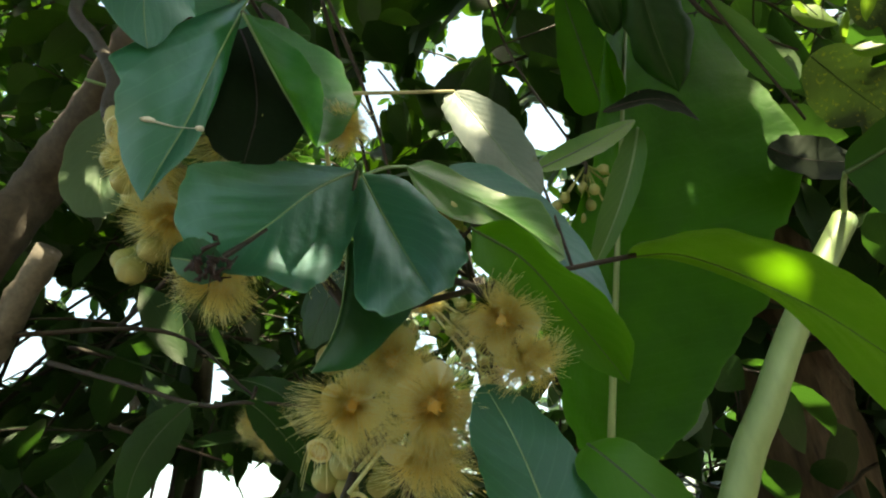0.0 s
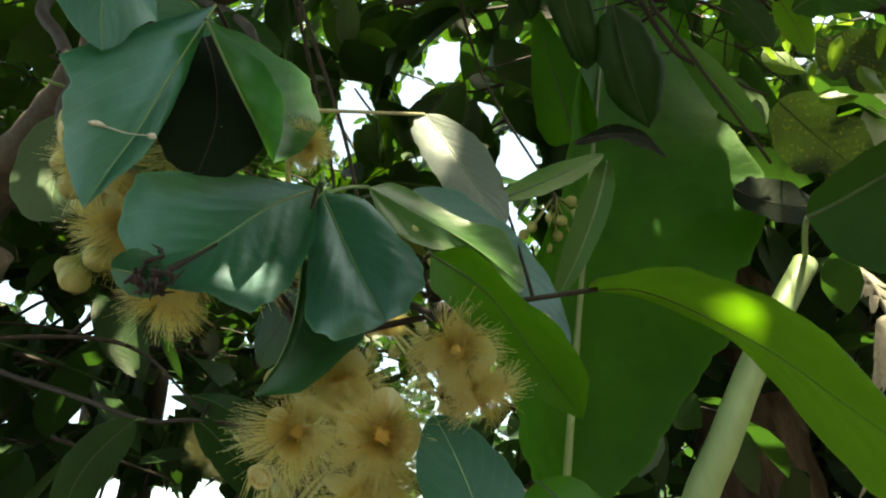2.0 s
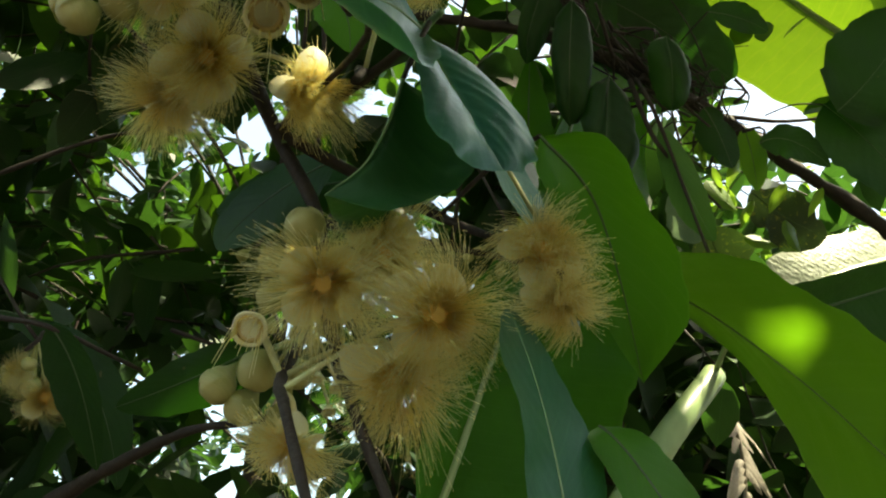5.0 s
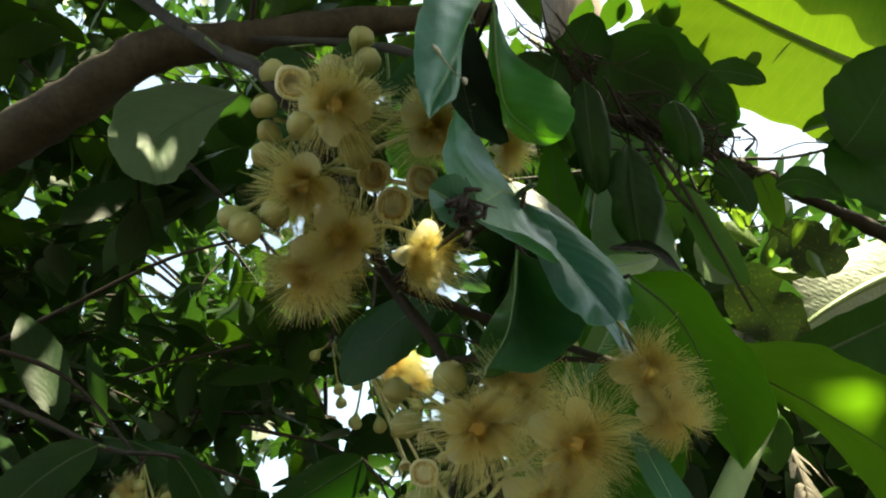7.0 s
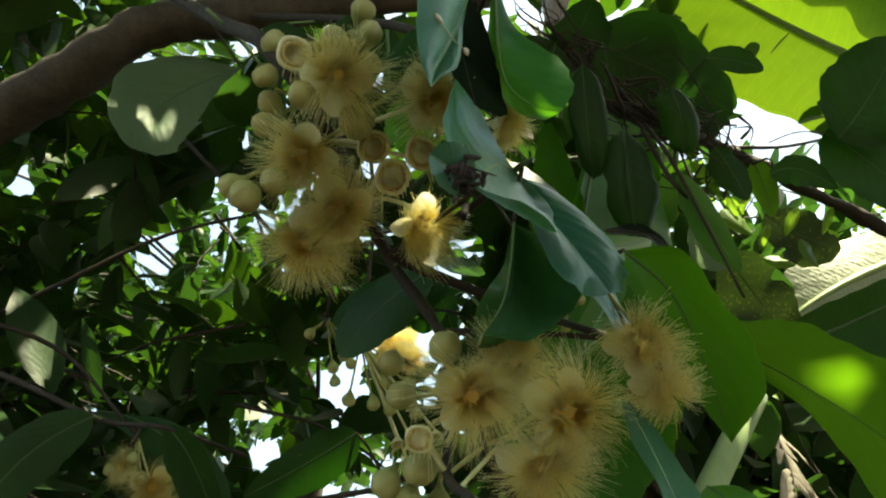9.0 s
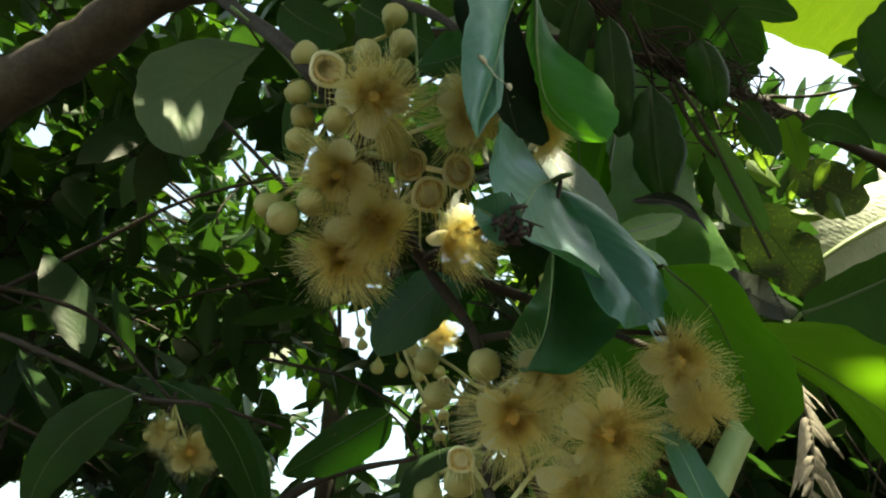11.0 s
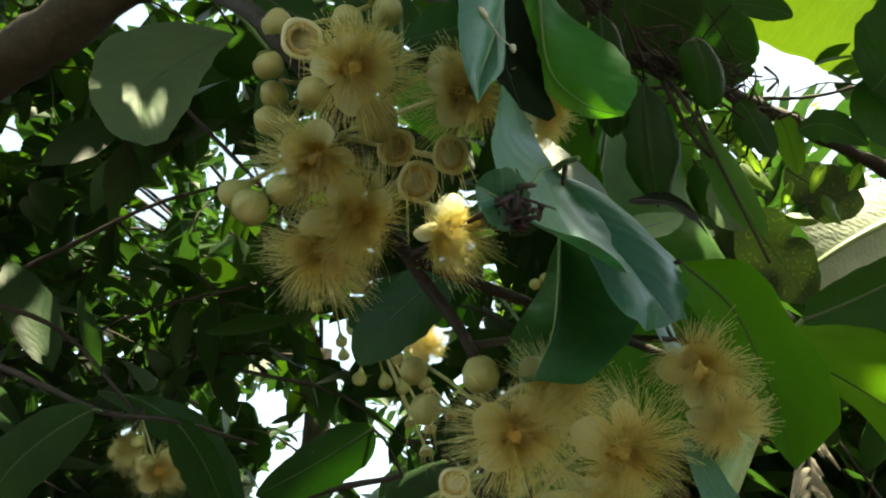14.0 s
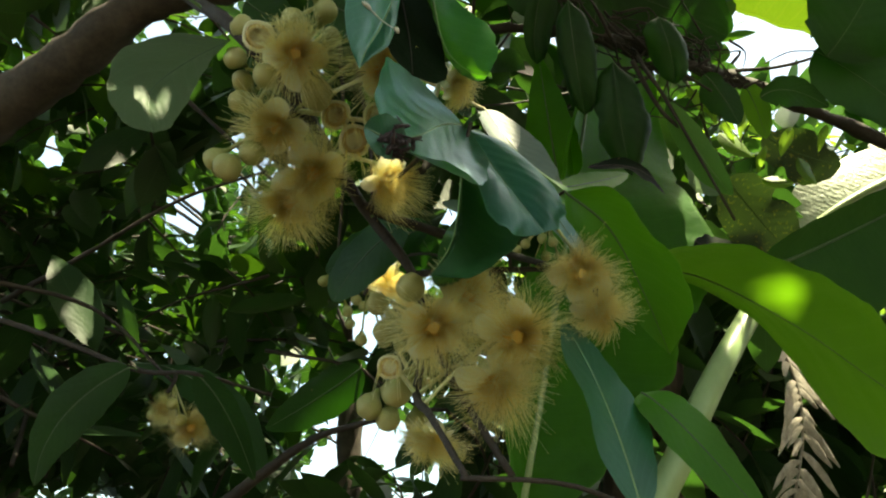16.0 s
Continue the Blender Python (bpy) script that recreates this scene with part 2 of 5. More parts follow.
CUP = soft_material("green_cream_cup", (0.48, 0.53, 0.26), (0.80, 0.77, 0.52), 0.2, 0.45)
WORN = soft_material("bare_cup_floor", (0.66, 0.50, 0.22), (0.74, 0.60, 0.32), 0.3)
DISC = soft_material("orange_disc", (0.90, 0.55, 0.12), (0.92, 0.64, 0.18), 0.4)


# ---- mesh helpers ----
def part(name, bm, mat, parent=None, label=""):
    me = bpy.data.meshes.new(name)
    for f in bm.faces:
        f.smooth = True
    bm.to_mesh(me)
    bm.free()
    me.materials.append(mat)
    ob = new(name, me)
    if parent is not None:
        ob.parent = parent
    return tagged(ob, label) if label else ob


def thing(name, label, category, group="", kind=""):
    return tagged(new(name), label, category, group, kind)


# spots and radii for which the unseen canopy is opened towards the sun
SUN_GAPS = [((-0.022, 0.220, 1.816), 0.005), ((0.047, 0.296, 1.8005), 0.014), ((0.050, 0.390, 1.935), 0.015), ((-0.172, 0.382, 1.888), 0.012),
            ((0.161, 0.296, 1.766), 0.002), ((0.61, 1.06, 1.90), 0.06), ((0.385, 0.575, 1.895), 0.006), ((-0.343, 0.66, 1.99), 0.022), ((0.46, 0.60, 2.12), 0.03), ((1.05, 0.85, 2.85), 0.28),
            ((1.01, 0.92, 2.36), 0.22), ((0.43, 0.61, 2.09), 0.006), ((1.3, 1.5, 2.5), 0.45), ((0.85, 0.74, 2.25), 0.13), ((0.004, 0.510, 1.853), 0.016), ((-0.045, 0.311, 1.809), 0.004), ((-0.040, 0.301, 1.805), 0.004)]


def lets_sun_in(p, ln, way, room=0.21):
    """False where a leaf would close one of the gaps through which the sun falls."""
    for q, r in SUN_GAPS:
        for f in (-0.36, 0.0, 0.36):
            d = p + way * (ln * f) - Vector(q)
            s = d.dot(SUN_TO)
            if s > 0.3 + r and (d - SUN_TO * s).length < r + room * ln:
                return False
    return True


def curve_points(pts, n):
    """Points along a smooth line through the given ones."""
    pts = [Vector(p) for p in pts]
    if len(pts) == 2:
        return [pts[0].lerp(pts[1], i / (n - 1)) for i in range(n)]
    ext = [pts[0] * 2 - pts[1]] + pts + [pts[-1] * 2 - pts[-2]]
    out = []
    for i in range(n):
        s = i / (n - 1) * (len(pts) - 1)
        k = min(int(s), len(pts) - 2)
        f = s - k
        a, b, c, d = ext[k:k + 4]
        out.append(0.5 * (2 * b + (c - a) * f + (2 * a - 5 * b + 4 * c - d) * f * f + (3 * b - a - 3 * c + d) * f ** 3))
    return out


def add_tube(bm, pts, radii, sides=8, uv=None, knots=0.0):
    """A closed tapered tube along pts."""
    n = len(pts)
    side = None
    rings = []
    for i, p in enumerate(pts):
        t = (pts[min(i + 1, n - 1)] - pts[max(i - 1, 0)]).normalized()
        if side is None:
            side = t.orthogonal().normalized()
        side = (side - t * side.dot(t)).normalized()
        up = t.cross(side)
        r = radii[0] + (radii[1] - radii[0]) * i / (n - 1) if len(radii) == 2 else radii[i]
        ring = []
        for k in range(sides):
            a = 2 * math.pi * k / sides
            q = r * (1 + knots * noise.noise(p * (0.9 / max(r, 1e-4)) + Vector((k * 0.37, i * 0.11, 0))))
            ring.append(bm.verts.new(p + (side * math.cos(a) + up * math.sin(a)) * q))
        rings.append(ring)
    faces = []
    for i in range(n - 1):
        for k in range(sides):
            f = bm.faces.new((rings[i][k], rings[i][(k + 1) % sides], rings[i + 1][(k + 1) % sides], rings[i + 1][k]))
            faces.append((f, i))
    if sides > 2:
        faces.append((bm.faces.new(rings[0][::-1]), 0))
        faces.append((bm.faces.new(rings[-1]), n - 2))
    if uv is not None:
        for f, i in faces:
            for l in f.loops:
                l[uv].uv = ((i + 0.5) / n, 0.0)


def branch(name, pts, r0, r1, mat, parent, steps=24, sides=10, knots=0.25, label=""):
    bm = bmesh.new()
    add_tube(bm, curve_points(pts, steps), (r0, r1), sides, None, knots)
    return part(name, bm, mat, parent, label)


def leaf_surface(base, mid, tip, ea, eb, cup=0.12, wave=0.05, tails=(0.52, 0.66), nu=54, nv=9, seed=0, bite=0.0, quilt=0.016, pairs=10.0):
    """A blade on a bent midrib, its halves reaching to ea and eb at their widest. Returns the bmesh and the midrib."""
    rng = random.Random(seed)
    B, M, T, A, C = (Vector(p) for p in (base, mid, tip, ea, eb))
    ctrl = M * 2 - (B + T) / 2
    half = (A - M, C - M)
    peak = 0.5 ** tails[0] * 0.5 ** tails[1]
    bm = bmesh.new()
    uv = bm.loops.layers.uv.new("leaf")
    ph = [rng.uniform(0, 6.28) for _ in range(6)]
    rows, rib = [], []
    for i in range(nu + 1):
        u = i / nu
        p = B * (1 - u) ** 2 + ctrl * 2 * u * (1 - u) + T * u * u
        t = ((ctrl - B) * (1 - u) + (T - ctrl) * u).normalized()
        rib.append(p)
        w = (max(u, 1e-4) ** tails[0]) * (max(1 - u, 1e-4) ** tails[1]) / peak
        row = []
        for j in range(-nv, nv + 1):
            v = j / nv
            h = half[1] if v < 0 else half[0]
            h = h - t * h.dot(t) * 0.85
            other = half[0] if v < 0 else half[1]
            n = t.cross(h).normalized() * (-1 if v < 0 else 1)
            edge = 1 + 0.025 * math.sin(23 * u + ph[0] + (2 if v < 0 else 0)) + 0.018 * math.sin(51 * u + ph[1]) - bite * max(0.0, math.sin(9 * u + ph[4] + v)) ** 6
            a = abs(v) * w * edge
            size = h.length
            # the halves bend smoothly off the midrib, and wave at the rim
            lift = cup * size * w * (a * a - 0.25 * a) + wave * size * v * v * w * (math.sin(7.5 * u + ph[2] + (1.7 if v < 0 else 0)) + 0.5 * math.sin(15 * u + ph[3]))
            # the blade swells between its side veins
            swell = abs(math.sin(math.pi * (u * pairs - abs(v) * 2.6 + 0.25 * math.sin(9 * u + ph[5])))) - 0.6
            lift += quilt * size * w * swell * min(1.0, 4 * abs(v)) * (1.2 - abs(v))
            q = p + h * a + n * lift
            row.append(bm.verts.new(q))
        rows.append(row)
    for i in range(nu):
        for j in range(2 * nv):
            f = bm.faces.new((rows[i][j], rows[i][j + 1], rows[i + 1][j + 1], rows[i + 1][j]))
            for l, (ii, jj) in zip(f.loops, ((i, j), (i, j + 1), (i + 1, j + 1), (i + 1, j))):
                l[uv].uv = (ii / nu, (jj - nv) / nv)
    bmesh.ops.remove_doubles(bm, verts=[v for v in rows[0] + rows[-1]], dist=0.0004)
    return bm, rib


LEAF_COUNT = [0]


def rib_and_stalk(body, mat, rib, rib_r, stalk, stalk_mat):
    """The raised midrib of a leaf and, where it shows, its stalk."""
    base = Vector(rib[0])
    radii = [rib_r * (1.15 - 0.95 * i / len(rib)) for i in range(len(rib))]
    if stalk is not None:
        lead = curve_points([stalk, Vector(stalk).lerp(base, 0.55) + Vector((0, 0, 0.06)) * (Vector(stalk) - base).length, base], 8)[:-1]
        lead.append(base)
        stem = bmesh.new()
        add_tube(stem, lead, (max(rib_r, 0.0007) * 1.4, max(rib_r, 0.0007) * 1.2), 6)
        part("petiole", stem, stalk_mat or PETIOLE, body)
    bm = bmesh.new()
    add_tube(bm, list(rib), radii, 6)
    # near-black ribs go with the leaves painted dark for shade
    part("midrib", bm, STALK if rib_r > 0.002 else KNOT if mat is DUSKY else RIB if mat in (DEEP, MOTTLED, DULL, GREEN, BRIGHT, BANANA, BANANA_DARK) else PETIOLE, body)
    return body


def leaf(parent, mat, base, mid, tip, ea, eb, rib_r=0.00055, stalk=None, stalk_mat=None, label="", **kw):
    LEAF_COUNT[0] += 1
    bm, rib = leaf_surface(base, mid, tip, ea, eb, seed=LEAF_COUNT[0], **kw)
    body = part("leaf", bm, mat, parent, label)
    return rib_and_stalk(body, mat, rib, rib_r, stalk, stalk_mat)


def blade(parent, mat, rib, left, right, rib_r=0.00055, stalk=None, stalk_mat=None, label="", cup=0.10, wave=0.04, quilt=0.022, pairs=9.0, bite=0.0, rag=0.0, nu=56, nv=10):
    """A leaf on a bent midrib whose two halves reach their own margins; left and right run from the stalk to the tip."""
    LEAF_COUNT[0] += 1
    rng = random.Random(LEAF_COUNT[0])
    ph = [rng.uniform(0, 6.28) for _ in range(7)]
    spine = curve_points(rib, nu + 1)
    margins = [curve_points([rib[0]] + list(side) + [rib[-1]], nu + 1) for side in (left, right)]
    bm = bmesh.new()
    uv = bm.loops.layers.uv.new("leaf")
    rows = []
    for i in range(nu + 1):
        u = i / nu
        t = (spine[min(i + 1, nu)] - spine[max(i - 1, 0)]).normalized()
        row = []
        for j in range(-nv, nv + 1):
            v = j / nv
            k = 0 if v < 0 else 1
            h = margins[k][i] - spine[i]
            a, size = abs(v), h.length
            n = t.cross(h).normalized() * (1 if k else -1) if size > 1e-6 else Vector((0, 0, 0))
            edge = 1 + 0.022 * math.sin(27 * u + ph[0] + 2 * k) + 0.014 * math.sin(61 * u + ph[1]) - bite * max(0.0, math.sin(9 * u + ph[4] + k)) ** 6
            edge -= rag * max(0.0, noise.noise(Vector((u * 34, k * 5.0, ph[4]))) + 0.5 * noise.noise(Vector((u * 90, k * 5.0, ph[4]))))
            lift = cup * size * 4 * a * (1 - a) + wave * size * a * a * (math.sin(8.5 * u + ph[2] + 1.7 * k) + 0.5 * math.sin(17 * u + ph[3]))
            swell = abs(math.sin(math.pi * (u * pairs - a * 2.6 + 0.25 * math.sin(9 * u + ph[5])))) - 0.6
            lift += quilt * size * swell * min(1.0, 4 * a) * (1.2 - a)
            lift += 0.05 * size * a * noise.noise(Vector((u * 5 + ph[6], v * 2.5, ph[0])))
            row.append(bm.verts.new(spine[i] + h * a * edge + n * lift))
        rows.append(row)
    for i in range(nu):
        for j in range(2 * nv):
            f = bm.faces.new((rows[i][j], rows[i][j + 1], rows[i + 1][j + 1], rows[i + 1][j]))
            for l, (ii, jj) in zip(f.loops, ((i, j), (i, j + 1), (i + 1, j + 1), (i + 1, j))):
                l[uv].uv = (ii / nu, (jj - nv) / nv)
    bmesh.ops.remove_doubles(bm, verts=rows[0] + rows[-1], dist=0.0004)
    body = part("leaf", bm, mat, parent, label)
    return rib_and_stalk(body, mat, spine, rib_r, stalk, stalk_mat)


# ---- flowers and buds ----
def lathe(bm, base, axis, profile, sides, uv=None, lobes=0, lobe_depth=0.0):
    axis = Vector(axis).normalized()
    x = axis.orthogonal().normalized()
    y = axis.cross(x)
    rings = []
    for h, r in profile:
        ring = []
        for k in range(sides):
            a = 2 * math.pi * k / sides
            q = r * (1 + lobe_depth * math.cos(lobes * a)) if lobes else r
            ring.append(bm.verts.new(Vector(base) + axis * h + (x * math.cos(a) + y * math.sin(a)) * q))
        rings.append(ring)
    n = len(rings)
    for i in range(n - 1):
        for k in range(sides):
            f = bm.faces.new((rings[i][k], rings[i][(k + 1) % sides], rings[i + 1][(k + 1) % sides], rings[i + 1][k]))
            if uv is not None:
                for l in f.loops:
                    l[uv].uv = (i / (n - 1), 0)
    for ring, order in ((rings[0], -1), (rings[-1], 1)):
        f = bm.faces.new(ring[::order])
        if uv is not None:
            for l in f.loops:
                l[uv].uv = (0 if order < 0 else 1, 0)


def fresh_bm():
    bm = bmesh.new()
    return bm, bm.loops.layers.uv.new("leaf")


def petal_mesh(bm, uv, root, out, axis, length, width, back):
    """A rounded spoon-shaped petal that leaves root towards out and curls forward along axis."""
    side = Vector(axis).cross(out).normalized()
    rows = []
    for i in range(7):
        s = i / 6
        w = width * 0.5 * math.sin(math.pi * (0.17 + 0.81 * s)) ** 0.55
        p = root + out * length * s + axis * length * (-back * s + 0.30 * s * s)
        rows.append([bm.verts.new(p + side * w * v + axis * (0.28 * w * v * v)) for v in (-1, -0.5, 0, 0.5, 1)])
    for i in range(6):
        for j in range(4):
            f = bm.faces.new((rows[i][j], rows[i][j + 1], rows[i + 1][j + 1], rows[i + 1][j]))
            for l in f.loops:
                l[uv].uv = (i / 6, j / 4)


def flower(parent, centre, axis, radius, seed, threads=880, spread=104.0, stalk=None, droop=0.25):
    """An open flower: green-cream cup, four broad hollow petals, orange disc and a brush of long threads tipped with anthers."""
    rng = random.Random(seed)
    c, ax = Vector(centre), Vector(axis).normalized()
    x = ax.orthogonal().normalized()
    y = ax.cross(x)
    R = radius
    bm, uv = fresh_bm()
    prof = [(-0.72 * R, 0.05 * R), (-0.6 * R, 0.10 * R), (-0.40 * R, 0.22 * R), (-0.16 * R, 0.33 * R), (0.0, 0.36 * R), (0.02 * R, 0.32 * R), (-0.03 * R, 0.24 * R)]
    lathe(bm, c, ax, prof, 18, uv)
    if stalk is not None:
        end = c - ax * 0.7 * R
        add_tube(bm, curve_points([stalk, Vector(stalk).lerp(end, 0.6) - ax * 0.15 * R, end], 7), (0.0009, 0.0011), 6, uv)
    head = part("flower", bm, CUP, parent, "open cream flower with a brush of stamens")
    bm, uv = fresh_bm()
    lathe(bm, c, ax, [(-0.03 * R, 0.26 * R), (0.03 * R, 0.22 * R), (0.05 * R, 0.12 * R), (0.045 * R, 0.02 * R)], 16, uv)
    part("disc", bm, DISC, head)
    turn = rng.uniform(0, 6.28)
    for k in range(4):
        a = turn + k * math.pi / 2 + rng.uniform(-0.12, 0.12)
        out = x * math.cos(a) + y * math.sin(a)
        bm, uv = fresh_bm()
        petal_mesh(bm, uv, c + out * 0.26 * R - ax * 0.04 * R, out, ax, rng.uniform(0.44, 0.54) * R, rng.uniform(0.62, 0.72) * R, rng.uniform(0.5, 0.95))
        part("petal", bm, PETAL, head)
    bm, uv = fresh_bm()
    tips, tuv = fresh_bm()
    lean = [Vector((rng.gauss(0, 0.22), rng.gauss(0, 0.22), rng.gauss(0, 0.22))) for _ in range(7)]
    for k in range(threads):
        a = rng.uniform(0, 2 * math.pi)
        q = (k + rng.uniform(0.1, 0.9)) / threads
        th = radians(12.0) + radians(spread - 12.0) * q ** 0.72
        out = x * math.cos(a) + y * math.sin(a)
        d = ax * math.cos(th) + out * math.sin(th)
        root = c + out * R * (0.09 + 0.21 * q ** 0.6) + ax * 0.03 * R
        length = R * rng.uniform(0.66, 1.0) * (1.0 - 0.08 * th)
        # neighbouring threads lean together into loose tufts
        tuft = lean[int(a / (2 * math.pi) * 7) % 7]
        bend = tuft + Vector((rng.gauss(0, 0.15), rng.gauss(0, 0.15), rng.gauss(0, 0.15))) - Vector((0, 0, droop * 0.35))
        pts = [root + (d * s + bend * s * s + ax * 0.14 * math.sin(math.pi * s)) * length for s in (0.0, 0.3, 0.6, 0.82, 1.0)]
        add_tube(bm, pts, (0.00009, 0.000055), 3, uv)
        if rng.random() < 0.75:
            tip = pts[-1]
            q = 0.00024
            vs = [tips.verts.new(tip + Vector(o) * q) for o in ((1, 0, 0), (-1, 0, 0), (0, 1, 0), (0, -1, 0), (0, 0, 1), (0, 0, -1))]
            for i, j, l in ((0, 2, 4), (2, 1, 4), (1, 3, 4), (3, 0, 4), (2, 0, 5), (1, 2, 5), (3, 1, 5), (0, 3, 5)):
                tips.faces.new((vs[i], vs[j], vs[l]))
    brush = part("stamen_brush", bm, THREAD, head, "long thread-like cream stamens")
    tagged(brush, kind="stuff")
    tagged(part("anther_fringe", tips, ANTHER, head, "tiny yellow anthers"), kind="stuff")
    return head


def bud(parent, centre, axis, radius, stalk=None, seed=0):
    """A round closed bud on its tapered calyx, with four overlapping scales."""
    rng = random.Random(seed)
    c, ax = Vector(centre), Vector(axis).normalized()
    R = radius
    bm, uv = fresh_bm()
    prof = [(-1.75 * R, 0.16 * R), (-1.4 * R, 0.26 * R), (-1.0 * R, 0.50 * R), (-0.65 * R, 0.80 * R), (-0.25 * R, 0.99 * R), (0.1 * R, 1.0 * R), (0.45 * R, 0.9 * R), (0.75 * R, 0.66 * R), (0.93 * R, 0.34 * R), (0.99 * R, 0.08 * R)]
    lathe(bm, c, ax, prof, 20, uv, 4, 0.03)
    skew = Vector((rng.gauss(0, 0.06), rng.gauss(0, 0.06), rng.gauss(0, 0.06)))
    for v in bm.verts:
        d = v.co - c
        v.co += d * (0.10 * noise.noise(d * (1.3 / R) + Vector((seed, 0, 0)))) + skew * d.dot(ax)
    if stalk is not None:
        end = c - ax * 1.65 * R
        add_tube(bm, curve_points([stalk, Vector(stalk).lerp(end, 0.6) - ax * 0.3 * R, end], 7), (0.0008, 0.0010), 6, uv)
    body = part("bud", bm, BUD, parent, "round closed cream-green flower bud")
    x = ax.orthogonal().normalized()
    y = ax.cross(x)
    turn = rng.uniform(0, 6.28)
    for k in range(4):
        a0 = turn + k * math.pi / 2
        bm, uv = fresh_bm()
        rows = []
        for i in range(6):
            s = i / 5
            el = radians(-8 + 66 * s)
            span = radians(42) * (1 - s ** 2.2 * 0.85)
            rr = R * (1.055 - 0.02 * (k % 2))
            rows.append([bm.verts.new(c + (x * math.cos(a0 + span * v) + y * math.sin(a0 + span * v)) * rr * math.cos(el) + ax * rr * math.sin(el)) for v in (-1, -0.5, 0, 0.5, 1)])
        for i in range(5):
            for j in range(4):
                f = bm.faces.new((rows[i][j], rows[i][j + 1], rows[i + 1][j + 1], rows[i + 1][j]))
                for l in f.loops:
                    l[uv].uv = (0.35 + i / 10, 0)
        part("scale", bm, BUD, body)
    return body


def spent(parent, centre, axis, radius, stalk=None, seed=0):
    """A cup that has shed its threads: swollen rim, orange ring, style and a few limp threads."""
    rng = random.Random(seed)
    c, ax = Vector(centre), Vector(axis).normalized()
    R = radius
    bm, uv = fresh_bm()
    lathe(bm, c, ax, [(-1.5 * R, 0.15 * R), (-1.1 * R, 0.34 * R), (-0.6 * R, 0.75 * R), (-0.15 * R, 1.0 * R), (0.05 * R, 1.04 * R), (0.12 * R, 0.94 * R), (0.0, 0.8 * R)], 20, uv, 4, 0.04)
    if stalk is not None:
        end = c - ax * 1.45 * R
        add_tube(bm, curve_points([stalk, Vector(stalk).lerp(end, 0.6), end], 6), (0.0010, 0.0013), 6, uv)
    cupo = part("spent_flower", bm, CUP, parent, "spent flower cup with a bare orange rim")
    bm, uv = fresh_bm()
    lathe(bm, c, ax, [(0.0, 0.82 * R), (0.05 * R, 0.6 * R), (-0.1 * R, 0.4 * R), (-0.25 * R, 0.1 * R)], 18, uv)
    part("disc", bm, WORN, cupo)
    bm, uv = fresh_bm()
    x = ax.orthogonal().normalized()
    y = ax.cross(x)
    for k in range(34):
        a = rng.uniform(0, 6.28)
        out = x * math.cos(a) + y * math.sin(a)
        ln = R * (rng.uniform(0.25, 0.8) if k > 6 else rng.uniform(1.2, 2.4))
        pts = [c + out * R * 0.7 + (ax * s * 0.6 + out * 0.25 * s + Vector((0, 0, -1)) * s * s * 0.9) * ln for s in (0, 0.3, 0.6, 1.0)]
        add_tube(bm, pts, (0.00022, 0.00012), 3, uv)
    tagged(part("stamen_brush", bm, THREAD, cupo, "a few limp remaining stamens"), kind="stuff")
    return cupo


